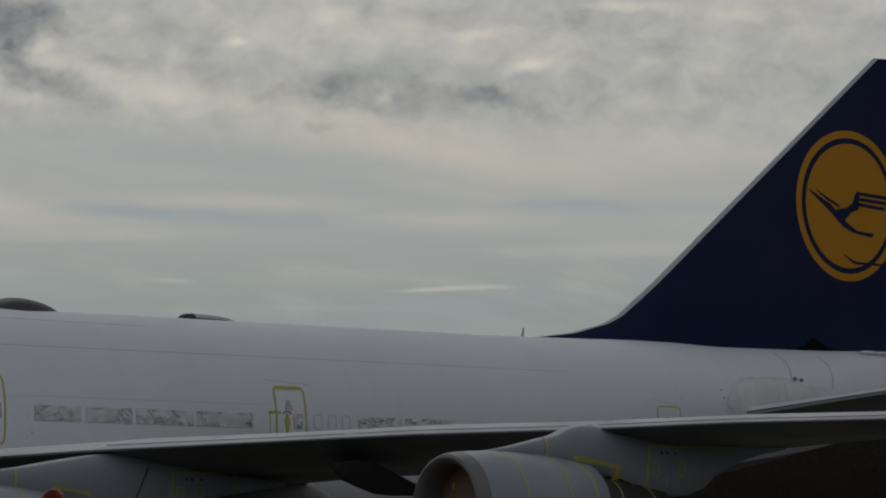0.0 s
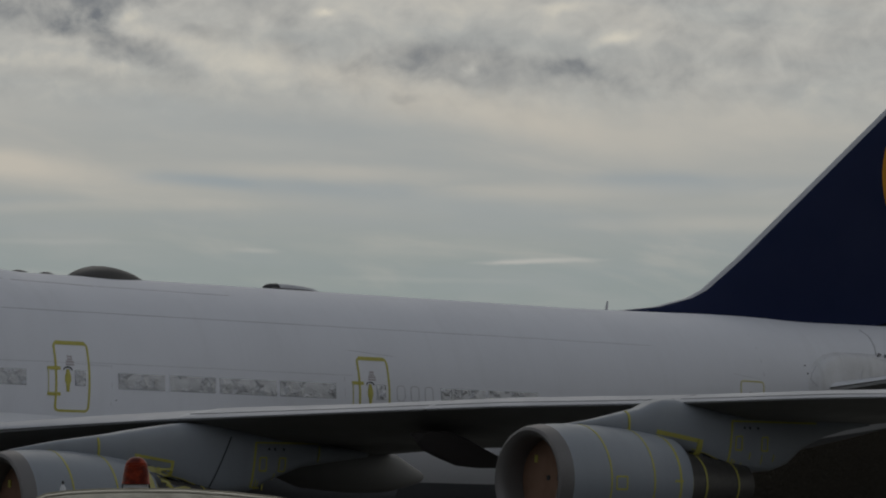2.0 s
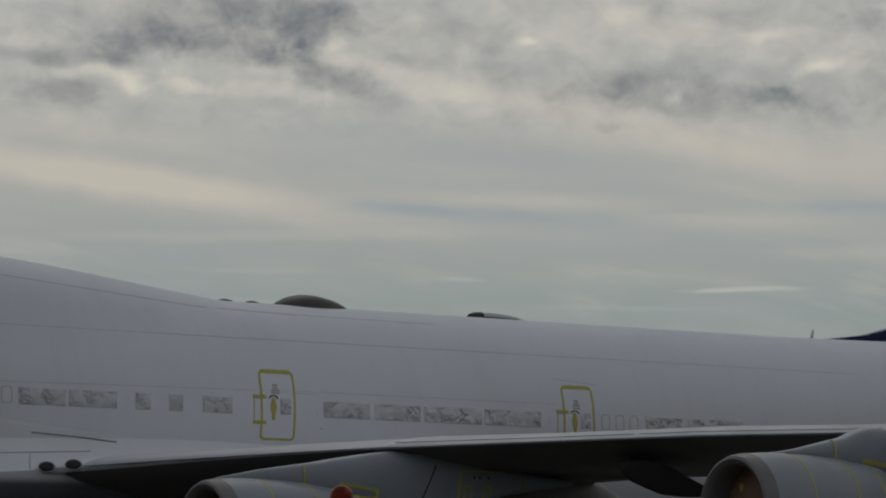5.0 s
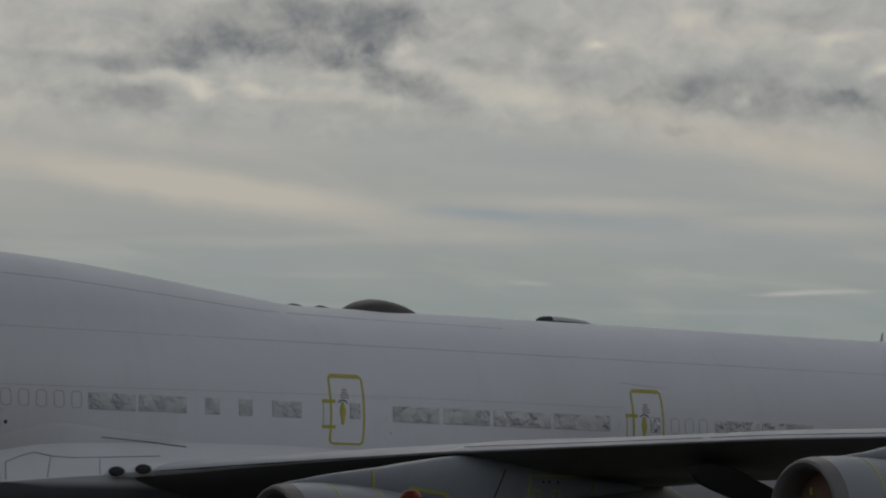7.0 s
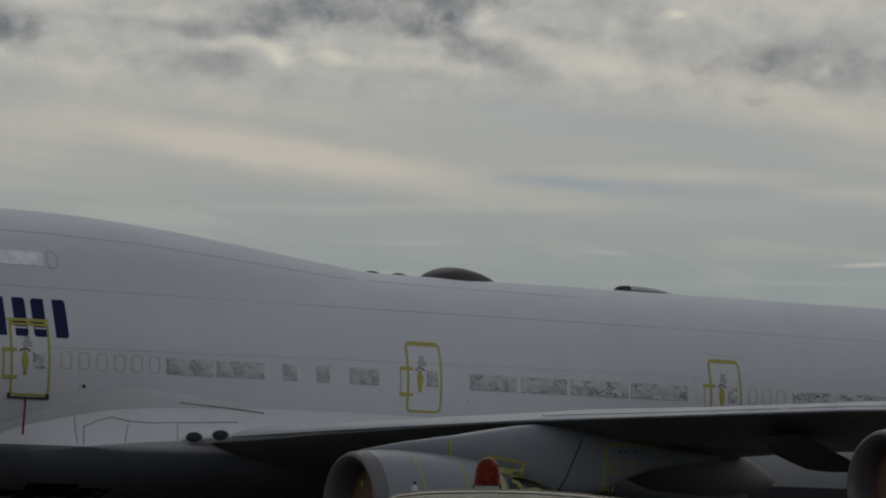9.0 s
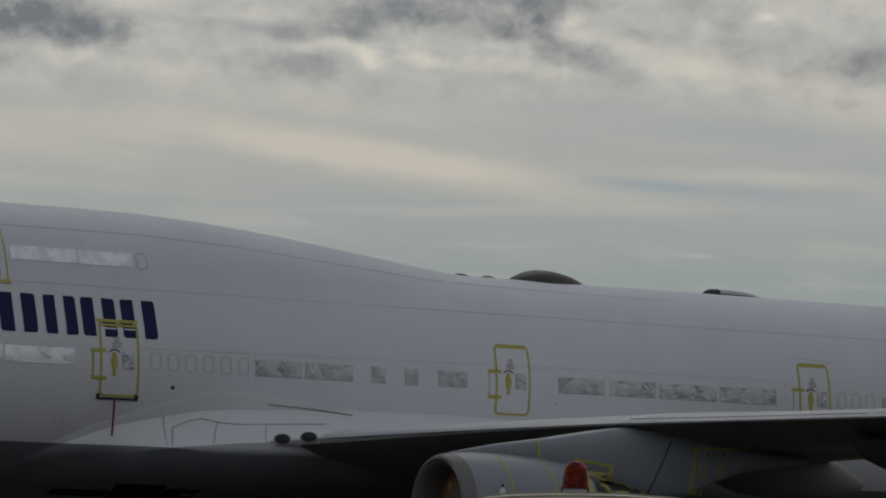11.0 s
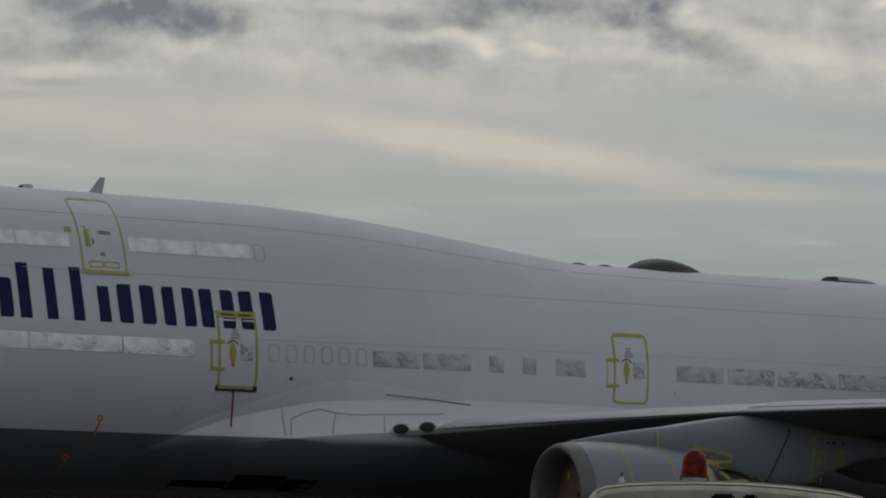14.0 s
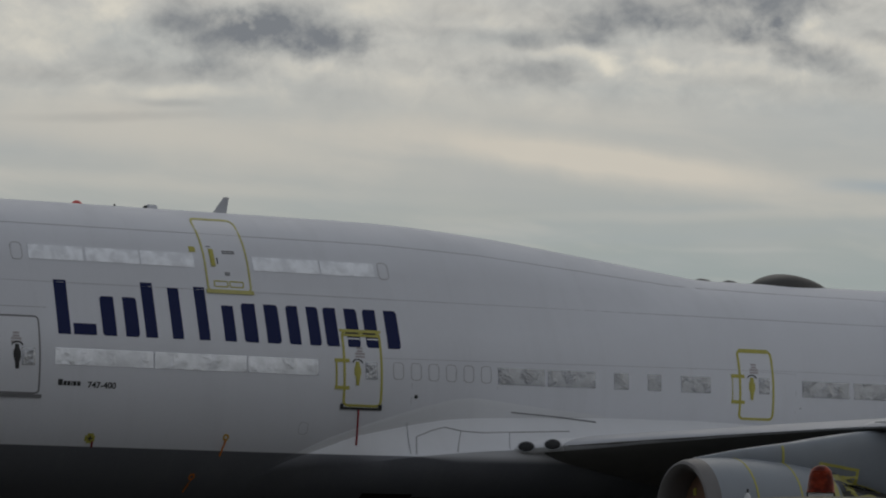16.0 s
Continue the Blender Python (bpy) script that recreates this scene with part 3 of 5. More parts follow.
# engines
def engine(y, z, x0, label, k=1.0):
    """k stretches the cowl behind its lip."""
    o = (x0, y, z)
    rim = [(0.3, 1.0), (0.13, 1.03), (0.04, 1.09), (0.0, 1.16), (0.03, 1.225), (0.12, 1.268), (0.34, 1.305)]
    nac = part("engine", lathe(o, [(0.34, 1.302)] + [(q * k, r) for q, r in ((0.75, 1.335), (1.2, 1.345), (1.9, 1.335), (2.7, 1.285), (3.4, 1.2), (3.95, 1.1), (3.97, 1.04), (3.5, 1.0))], 56), NACELLE, plane, label)
    part("inlet_lip", lathe(o, [(1.0, 1.02)] + rim + [(0.36, 1.31)], 56), LIP, nac, "dull metal inlet lip")
    cover = part("inlet_cover", lathe(o, [(0.76, 1.02), (0.7, 1.0), (0.68, 0.6), (0.67, 0.0)], 40), COVER, nac, "brown fabric inlet cover")
    part("core_cowl", lathe(o, [(q * k, r) for q, r in ((3.5, 1.0), (4.0, 0.86), (4.9, 0.72), (5.7, 0.61), (6.3, 0.52), (6.32, 0.46))], 40), CORE, nac, "dark burnt metal core cowl")
    part("exhaust_plug", lathe(o, [(6.1, 0.34), (6.5, 0.26), (7.0, 0.02)], 24), CORE, nac)
    for rel, r, w in ((1.37, 1.346, 0.05), (2.66, 1.29, 0.05), (3.52, 1.183, 0.07)):
        rel *= k
        part("tape_band", lathe(o, [(rel - w / 2, r - 0.012), (rel - w / 2, r + 0.004), (rel + w / 2, r + 0.002), (rel + w / 2, r - 0.014)], 56), TAPE, nac, "yellow tape band")
    for rel, r in ((4.15, 0.84), (4.65, 0.762), (5.75, 0.605)):
        rel *= k
        part("tape_band", lathe(o, [(rel - 0.03, r - 0.012), (rel - 0.03, r + 0.014), (rel + 0.03, r), (rel + 0.03, r - 0.03)], 40), TAPE, nac, "yellow tape band")
    # square of tape on the fan cowl's near side
    def cowl(x, zz, off=0.0):
        r = float(np.interp((x - x0) / k, [0.42, 0.75, 1.2, 1.9, 2.7, 3.4, 3.95], [1.312, 1.335, 1.345, 1.335, 1.285, 1.2, 1.1])) + off
        return Vector((x, y - math.sqrt(max(0.01, r * r - (zz - z) ** 2)), zz))
    part("tape_square", outline(x0 + 1.62, x0 + 1.95, z - 0.18, z + 0.12, 0.03, 0.045, 0.006, cowl), TAPE, nac)
    part("tape_strip", patch(x0 + 1.05, x0 + 1.5, z - 0.55, z - 0.42, 0.006, 3, 2, where=cowl), TAPE, nac)
    part("tape_strip", patch(x0 + 3.55, x0 + 3.85, z + 0.02, z + 0.08, 0.006, 3, 2, where=cowl), TAPE, nac)
    part("cover_tag", box((x0 + 0.645, y + 0.42, z + 0.42), (x0 + 0.685, y + 0.52, z + 0.6), 0.01), TAPE, cover, "yellow cloth tag")
    part("cover_vent", box((x0 + 0.645, y - 0.45, z + 0.0), (x0 + 0.685, y - 0.33, z + 0.12), 0.01), DARK, cover)
    part("cover_vent", box((x0 + 0.645, y - 0.05, z + 0.0), (x0 + 0.685, y + 0.07, z + 0.12), 0.01), DARK, cover)
    # a tangle of loose tape behind the cowl
    rnd = random.Random(7 + int(-y))
    for q in range(16 if y > -15 else 0):
        ang, run = rnd.uniform(0.15, 1.15), rnd.uniform(-0.05, 0.75)
        rad = 1.13 - 0.2 * max(0.0, run)
        base = Vector((x0 + 3.85 * k + run, y - rad * math.sin(ang), z + rad * math.cos(ang)))
        d = Vector((rnd.uniform(0.5, 1.0), rnd.uniform(-0.3, 0.1), rnd.uniform(-0.7, 0.15))).normalized() * rnd.uniform(0.2, 0.5)
        side_v = d.cross(Vector((rnd.uniform(-0.3, 0.3), -1, rnd.uniform(-0.3, 0.3)))).normalized() * rnd.uniform(0.014, 0.04)
        sag = Vector((0, -rnd.uniform(0.0, 0.08), rnd.uniform(-0.05, 0.05)))
        rings = [[base + d * f + sag * math.sin(math.pi * f) + side_v * a * (1 + 0.4 * math.sin(5 * f + q)) + Vector((0, b, 0)) for a, b in ((-1, 0), (1, 0), (1, 0.006), (-1, 0.006))] for f in (0, 0.2, 0.4, 0.6, 0.8, 1)]
        part("loose_tape", loft(rings), (TAPE, WORN_TAPE, FAIRING)[q % 3], nac)
    if y > -15:
        part("tape_band", lathe(o, [(3.7 * k, 1.135), (3.7 * k, 1.16), (3.86 * k, 1.13), (3.86 * k, 1.1)], 56), WORN_TAPE, nac, "pale yellow tape band")
    # torn wrapping behind the cowl
    rnd = random.Random(int(-y * 10))
    rings = []
    for j in range(9):
        f = radians(250 + j * 12)
        rr = 1.02 + rnd.uniform(-0.03, 0.05)
        rings.append([(x0 + 3.9 * k + a + rnd.uniform(-0.03, 0.03), y + math.cos(f) * (rr - b), z - math.sin(f) * (rr - b)) for a, b in ((0, 0.02), (0.22, 0.06), (0.4, 0.1), (0.4, 0.14), (0.2, 0.12), (0, 0.1))])
    part("torn_wrapping", loft(rings), FAIRING, nac, "loose pale protective film")
    return nac


outboard = engine(-20.83, 3.25, 33.17, "grey outboard engine cowling with yellow tape", 1.07)
inboard = engine(-11.68, 2.44, 24.38, "grey inboard engine cowling with yellow tape")


def pylon(y, x0, z0, tops, label, panel, gap, longer=1.0, lows=None):
    """x0, z0: the engine's lip and axis; panel: shift of the taped panel; gap: the panel joint."""
    prof = [(0.25, 1.2, 1.05), (1.1, 1.33, 1.1), (1.6, 1.40, 1.1), (2.4, 1.56, 1.0), (3.0, 1.69, 0.9), (3.35, 1.84, 0.85), (3.7, 1.92, 0.8), (4.1, 1.93, 0.75), (4.6, 1.86, 0.62), (5.2, 1.78, 0.45), (6.0, 1.75, 0.25),
            (6.8, 1.75, 0.2), (7.4, 1.75, 0.25), (7.9, 1.72, 0.42), (8.4, 1.7, 0.8), (8.9, 1.66, 1.2), (9.4, 1.6, 1.5)]
    if not lows:
        prof = prof[:-2] + [(8.77, 1.66, 0.96), (9.2, 1.66, 1.12), (10.0, 1.6, 1.32), (10.8, 1.5, 1.45)]
    tail = 6 + 3.4 * longer if lows else 10.8
    prof = [(x if x < 6 else 6 + (x - 6) * longer, top, low) for x, top, low in prof]
    prof = [(x, float(np.interp(x, [q[0] for q in tops], [q[1] for q in tops])), low) for x, _, low in prof]
    if lows:
        prof = [(x, top, low if x < 6 else float(np.interp(x, [q[0] for q in lows], [q[1] for q in lows]))) for x, top, low in prof]
    rings = []
    for x, top, low in prof:
        w = float(np.interp(x, [0.25, 1.1, 1.7, 2.6, 3.5, 4.2, 5, 4 + 3.5 * longer, tail], [0.03, 0.1, 0.17, 0.26, 0.36, 0.38, 0.3, 0.26, 0.04]))
        ring = []
        for k in range(24):
            f = 2 * math.pi * k / 24
            cy, cz = math.sin(f), math.cos(f)
            ring.append((x0 + x, y + w * math.copysign(abs(cy) ** 0.6, cy), z0 + (top + low) / 2 + (top - low) / 2 * math.copysign(abs(cz) ** 0.7, cz)))
        rings.append(ring)
    pyl = part("pylon", loft(rings), NACELLE, plane, label)

    def flat(x, zz, off=0.0):
        w = float(np.interp(x - x0, [0.25, 1.1, 1.7, 2.6, 3.5, 4.2, 5, 4 + 3.5 * longer, tail], [0.03, 0.1, 0.17, 0.26, 0.36, 0.38, 0.3, 0.26, 0.04]))
        top, low = np.interp(x - x0, [a[0] for a in prof], [a[1] for a in prof]), np.interp(x - x0, [a[0] for a in prof], [a[2] for a in prof])
        c = min(0.98, abs((zz - z0 - (top + low) / 2) / ((top - low) / 2)))
        cy = math.sqrt(max(0.0, 1 - (c ** (1 / 0.7)) ** 2)) ** 0.6
        return Vector((x, y - w * cy - off, zz))

    def strip(xa, za, xb, zb, w, mat=TAPE, name="tape_strip", lift=0.008):
        dx, dz = xb - xa, zb - za
        d = math.hypot(dx, dz)
        nx, nz = -dz / d * w / 2, dx / d * w / 2
        bm = bmesh.new()
        cols = []
        n = max(6, int(d / 0.1))
        for k in range(n + 1):
            px, pz = xa + dx * k / n, za + dz * k / n
            cols.append([bm.verts.new(flat(x0 + px + sx * nx, z0 + pz + sx * nz, o)) for sx, o in ((-1, -0.02), (-1, lift), (1, lift), (1, -0.02))])
        for a, b in zip(cols, cols[1:]):
            for i in range(3):
                bm.faces.new((a[i], a[i + 1], b[i + 1], b[i]))
        part(name, bm, mat, pyl)
    strip(2.62, 1.56, 2.62, 1.02, 0.05, lift=0.025)
    if lows:
        strip(3.6, 1.17, 4.75, 1.02, 0.07)
        strip(4.75, 1.06, 4.71, 0.66, 0.09)
    else:
        strip(3.42, 1.09, 4.85, 0.9, 0.1)
        strip(4.85, 0.94, 4.83, 0.46, 0.16, lift=0.03)
    strip(4.6, 0.66, 5.1, 0.57, 0.06, DARK, "panel_gap")
    strip(5.1, 0.57, 5.9, 0.38, 0.04, DARK, "panel_gap")
    strip(4.62, 0.71, 5.1, 0.61, 0.022)
    strip(5.1, 0.61, 5.5, 0.48, 0.022)
    px, pz, run = panel
    if lows:
        strip(px + run, pz + 1.45, px + run - 0.06, pz + 0.98, 0.03)
    strip(px - 0.12, pz + 0.3, px + 0.2, pz + 0.3, 0.045)
    strip(px, pz + 1.42, px + run, pz + 1.45, 0.05)
    strip(px, pz + 1.43, px - 0.12, pz + 0.3, 0.06)
    for q, wide in ((px + 0.22, 0.2), (px + 0.22 + run * 0.3, 0.19)):
        for e in ((q - .1, 1.05, q - .1 + wide, 1.06), (q - .1 + wide, 1.06, q - .11 + wide, 0.72), (q - .12, 0.72, q - .11 + wide, 0.72), (q - .1, 1.05, q - .12, 0.72)):
            strip(e[0], pz + e[1], e[2], pz + e[3], 0.042)
    for q, za, zb in ((0.02, 0.5, 0.28), (0.1, 0.46, 0.26), (0.32, 0.42, 0.24), (0.6, 0.68, 0.5), (1.0, 0.62, 0.38), (1.4, 0.64, 0.46)):
        if q < 0.7 or not lows:
            strip(px + q, pz + za, px + q - 0.03, pz + zb, 0.03)
    for q in (0.4, 0.58, 0.85):
        strip(px + q, pz + 1.3, px + q, pz + 1.24, 0.055, DARK, "vent_hole")
    if gap:
        strip(*gap, 0.035, DARK, "panel_gap")
    return pyl


pylon(-20.83, 33.45, 3.39, [(0.25, 1.14), (1.1, 1.24), (1.6, 1.32), (3.0, 1.63), (3.4, 1.8), (3.7, 1.88), (4.1, 1.9), (4.6, 1.82), (5.2, 1.76), (7.2, 1.75), (9.2, 1.68), (11.0, 1.48)], "grey outboard engine pylon", (5.93, 0.0, 2.9), None)
pylon(-11.68, 24.45, 2.55, [(0.25, 1.21), (1.1, 1.375), (1.6, 1.465), (2.2, 1.555), (2.9, 1.65), (3.6, 1.78), (4.3, 1.89), (4.86, 1.97), (5.3, 2.02), (6.0, 2.03), (7.2, 1.9), (9.2, 1.6), (11.0, 1.42)], "grey inboard engine pylon", (7.27, 0.15, 2.0), (6.52, 1.7, 5.86, 0.36), 1.45, [(6, 0.25), (7.0, 0.3), (7.49, 0.44), (7.8, 0.62), (8.5, 0.95), (9.3, 1.08), (10.9, 1.3)])

# tailplane
TLEX = lambda s: 59.9 + 0.85 * (s - 2.0)


def tail_ring(s, sign):
    x0, c, z0 = TLEX(s), float(np.interp(s, [0, 11.1], [9.3, 2.7])), 6.60 + 0.2 * (s - 2.0)
    up, low = 0.045 * c, 0.05 * c
    fr = [0, 0.01, 0.04, 0.1, 0.2, 0.35, 0.6, 0.85, 1.0]
    prof = lambda f: (2.6 * math.sqrt(f) - 1.2 * f - 2.9 * f * f + 1.5 * f ** 3)
    return [(x0 + f * c, sign * s, z0 + up * prof(f)) for f in fr] + [(x0 + f * c, sign * s, z0 - low * prof(f)) for f in fr[-2:0:-1]]


for sg in (-1, 1):
    tailplane = part("tailplane", loft([tail_ring(s, sg) for s in (0.3, 1.5, 3, 5, 7, 9, 11.1)]), WING_GREY, plane, "grey horizontal tailplane")
    if sg < 0:
        rings = []
        for s in (2.0, 3, 5, 7, 9, 11.0):
            pts = tail_ring(s, sg)
            edge = [(x, y, z + 0.006) for x, y, z in pts[3::-1]] + [(pts[-1][0] - 0.006, pts[-1][1], pts[-1][2])]
            rings.append(edge + [(x + 0.04, y, z - 0.02) for x, y, z in edge[::-1]])
        part("leading_edge", loft(rings), EDGE, tailplane, "pale metal leading edge strip")

# leading edge strip of the fin
part("leading_edge", loft([fin_ring(z, 0, 0.16 / (FIN_TE(z) - FIN_LE(z)), 0.006, 6) for z in zfin[1:]]), SLAT, fin, "pale metal leading edge strip")
part("rudder_gap", patch(70.2, 70.24, 9.6, 18.2, 0.004, 1, 12, where=fin_at), DARK, fin)


def disc(cx, cz, r0, r1, off, n=72):
    bm = bmesh.new()
    a = [bm.verts.new(fin_at(cx + r0 * math.cos(2 * math.pi * k / n), cz + r0 * math.sin(2 * math.pi * k / n), off)) for k in range(n)]
    steps = [r0 + (r1 - r0) * k / 8 for k in range(1, 9)]
    for r in steps:
        b = [bm.verts.new(fin_at(cx + max(r, 0.01) * math.cos(2 * math.pi * k / n), cz + max(r, 0.01) * math.sin(2 * math.pi * k / n), off)) for k in range(n)]
        for i in range(n):
            bm.faces.new((a[i], a[(i + 1) % n], b[(i + 1) % n], b[i]))
        a = b
    return bm


part("emblem_ring", disc(67.57, 13.92, 2.54, 2.29, 0.006), GOLD, fin, "golden yellow emblem ring")
emblem = part("emblem_disc", disc(67.58, 13.92, 2.1, 0.0, 0.006), GOLD, fin, "golden yellow emblem disc")


def blade_on_fin(pts, off=0.012):
    bm = bmesh.new()
    bm.faces.new([bm.verts.new(fin_at(x, z, off)) for x, z in pts])
    return bm


for pts in ([(65.62, 14.38), (65.68, 14.28), (66.5, 13.76), (67.3, 13.2), (67.8, 13.02), (67.75, 13.15), (67.35, 13.45), (66.65, 13.93)],
            [(65.98, 14.38), (66.02, 14.31), (66.5, 14.05), (67.1, 13.83), (67.12, 13.91), (66.55, 14.13)],
            [(67.3, 13.35), (67.78, 13.02), (68.75, 12.92), (68.85, 13.06), (68.0, 13.1), (67.5, 13.35)],
            [(66.9, 13.74), (67.35, 13.4), (67.7, 13.7), (68.08, 13.84), (68.1, 14.42), (67.92, 14.42), (67.74, 14.02), (67.45, 13.85), (67.15, 13.8)],
            [(68.04, 14.42), (68.04, 14.30), (70.0, 14.22), (70.0, 14.36)], [(68.04, 14.24), (68.04, 14.12), (69.8, 14.04), (69.8, 14.17)],
            [(68.04, 14.06), (68.04, 13.94), (69.4, 13.86), (69.4, 13.99)],
            [(67.28, 12.3), (67.36, 12.24), (67.9, 11.97), (69.3, 11.98), (69.3, 12.06), (67.95, 12.06)]):
    part("emblem_bar", blade_on_fin(pts), NAVY, fin, smooth=False)

# ---------------------------------------------------------------- wing to body fairing
FT = lambda x: float(np.interp(x, [16.8, 17.6, 18.2, 19.9, 21.4, 22.5, 23.7, 26, 30, 40, 43], [2.75, 3.25, 3.6, 4.27, 4.6, 4.79, 4.87, 4.92, 4.95, 4.7, 4.2]))
FB = lambda x: float(np.interp(x, [16.8, 18, 19.5, 21, 22.2, 22.8, 23.4, 24, 26, 30, 38, 43], [0.0, 0.08, 0.25, 0.55, 0.88, 1.2, 1.65, 2.05, 2.4, 2.4, 1.2, 0.05]))
FN = lambda x: float(np.interp(x, [16.8, 18, 21.5, 23, 24, 27, 43], [2.7, 3.2, 3.74, 3.9, 3.97, 4.05, 3.3]))


def fairing_ring(x):
    zt, b, zn = FT(x), FB(x), FN(x)
    p0 = side(x, zt, -0.05)
    w = min(1.0, max(0.0, (x - 17.0) / 5.0))
    w = w * w * (3 - 2 * w)
    yn = side(x, zn).y + 0.03
    p2 = Vector((x, yn + (-3.22 - b - yn) * w, zn))
    c = Vector((x, (p0.y + p2.y) / 2 * (1 - w) + (-3.3 - 0.15 * b) * w - 0.1 * w * (1 - w), zn + (0.5 - 0.28 * w) * (zt - zn)))
    pts = []
    for k in range(11):
        f = k / 10
        pts.append(p0 * (1 - f) ** 2 + c * 2 * f * (1 - f) + p2 * f * f)
    zb = 2.2
    for k in range(1, 13):
        f = radians(90 * k / 12)
        z = zn - (zn - zb) * math.sin(f)
        full = (-3.22 - b) * math.cos(f) ** 0.7 if k < 12 else 0.0
        hug = side(x, max(z, BOTTOM(x) + 0.02)).y + 0.03 if k < 12 else 0.0
        pts.append(Vector((x, hug + (full - hug) * w, max(z, BOTTOM(x) + 0.03) * (1 - w) + z * w)))
    return pts


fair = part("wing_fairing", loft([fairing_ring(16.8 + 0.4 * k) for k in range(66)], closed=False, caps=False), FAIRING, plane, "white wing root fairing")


def fair_at(x, z, off=0.0):
    pts = fairing_ring(x)[:11]
    zs, ys = [p.z for p in pts][::-1], [p.y for p in pts][::-1]
    return Vector((x, float(np.interp(z, zs, ys)) - off, z + off * 0.6))


def fair_low(x, z, off=0.0):
    """The fairing's surface below its widest line."""
    pts = fairing_ring(x)[10:]
    zs, ys = [p.z for p in pts][::-1], [p.y for p in pts][::-1]
    return Vector((x, float(np.interp(z, zs, ys)) - off, z - off * 0.3))


def seam_on(points, w, mat, name, parent, where, off=0.006):
    """A narrow band on a skin along (x, z) points."""
    bm = bmesh.new()
    cols = []
    dense = []
    for (xa, za), (xb, zb) in zip(points, points[1:]):
        n = max(1, int(math.hypot(xb - xa, zb - za) / 0.4))
        dense += [(xa + (xb - xa) * k / n, za + (zb - za) * k / n) for k in range(n)]
    dense.append(points[-1])
    for i, (x, z) in enumerate(dense):
        (px, pz), (qx, qz) = dense[max(0, i - 1)], dense[min(len(dense) - 1, i + 1)]
        d = math.hypot(qx - px, qz - pz)
        nx, nz = -(qz - pz) / d * w / 2, (qx - px) / d * w / 2
        cols.append([bm.verts.new(where(x + q * nx, z + q * nz, o)) for q, o in ((-1, -0.006), (-1, off), (1, off), (1, -0.006))])
    for a, b in zip(cols, cols[1:]):
        for i in range(3):
            bm.faces.new((a[i], a[i + 1], b[i + 1], b[i]))
    return part(name, bm, mat, parent)


seam_on([(21.36, 4.72), (21.3, 4.2), (21.22, 3.78)], 0.012, SKIN_SEAM, "panel_seam", fair, fair_at, 0.016)
seam_on([(21.34, 3.77), (21.53, 4.23), (21.94, 4.39), (22.2, 4.46), (22.36, 4.5), (22.58, 4.455), (22.83, 4.41), (23.35, 4.385), (24.09, 4.42), (25.8, 4.5)], 0.022, WINDOW_SEAM, "panel_seam", fair, fair_at, 0.016)
seam_on([(22.76, 4.4), (22.55, 4.1), (22.32, 3.85)], 0.014, WINDOW_SEAM, "panel_seam", fair, fair_at, 0.016)
seam_on([(24.05, 4.42), (23.75, 4.15), (23.42, 3.93)], 0.012, SKIN_SEAM, "panel_seam", fair, fair_at, 0.016)
# lightly raised flange where the fairing meets the fuselage
crease = lambda x: float(np.interp(x, [17.6, 19.2, 20.2, 21.0, 21.8, 22.6, 23.2, 25.5, 28.0], [3.3, 4.15, 4.52, 4.8, 5.06, 5.28, 5.34, 5.1, 4.96]))


def flange_ring(x):
    lo, hi = FT(x) - 0.1, max(FT(x) + 0.02, crease(x))
    rest = min(1.0, max(0.0, (28.4 - x) / 4.5))
    foot = (fair_at(x, lo).y + 0.015 - side(x, lo).y) * rest
    pts = [side(x, hi + (lo - hi) * j / 6, -0.01 + 0.014 * rest * min(1, j)) for j in range(7)]
    return [Vector((x, p.y + foot * (j / 6) ** 1.2, p.z)) for j, p in enumerate(pts)]


part("fairing_flange", loft([flange_ring(17.6 + 10.8 * k / 40) for k in range(41)], closed=False, caps=False), FAIRING, fair, "pale flange above the wing root fairing")


def outer(x, z, off=0.0):
    """Whichever skin lies outside: the fuselage's, the fairing's or the flange's."""
    p, q = side(x, z, off), fair_at(x, z, off)
    best = q if q.y < p.y and z < FT(x) else p
    ring = flange_ring(x)
    if ring[-1].z < z < ring[0].z:
        y = float(np.interp(z, [v.z for v in ring][::-1], [v.y for v in ring][::-1])) - off
        if y < best.y:
            best = Vector((x, y, z))
    return best


# landing lights in the wing root
def landing_light(s, dz):
    c = Vector((LEX(s) - 0.06, -s - 0.06, LEZ(s) + dz))
    d = Vector((-0.66, -0.75, 0.12)).normalized()
    def flat(bm):
        for v in bm.verts:
            v.co.z = c.z + (v.co.z - c.z) * 0.62
        return bm
    lamp = part("landing_light", flat(lathe(c - d * 0.12, [(0.0, 0.2), (0.1, 0.2), (0.13, 0.175), (0.148, 0.12), (0.155, 0.0)], 28, d)), DARK, wing, "dark oval landing light lens")
    part("rim", flat(lathe(c - d * 0.12, [(0.0, 0.2), (0.1, 0.232), (0.12, 0.222), (0.11, 0.2)], 28, d)), SLAT, lamp, "pale metal rim")


landing_light(5.17, 0.045)
landing_light(5.7, 0.05)
FIN_FOOT_BLACK = surface("fin_foot_black", (0.004, 0.005, 0.008), 0.8, var=0.1, bump=0.0, spec=0.05)
# near-black colour painted flat for the shade inside the ram air inlets
INLET_SHADE = surface("inlet_inside_shade", (0.026, 0.017, 0.015), 0.95, var=0.1, bump=0.0, spec=0.02)
for a, b, za, zb in ((18.9, 20.25, 2.42, 2.58), (20.3, 21.5, 2.37, 2.76), (21.54, 22.4, 2.38, 2.68)):
    part("ram_air_inlet", patch(a, b, za, zb, 0.012, 4, 3, where=fair_low), INLET_SHADE, fair, "flat dark patch for the shade inside a ram air inlet")

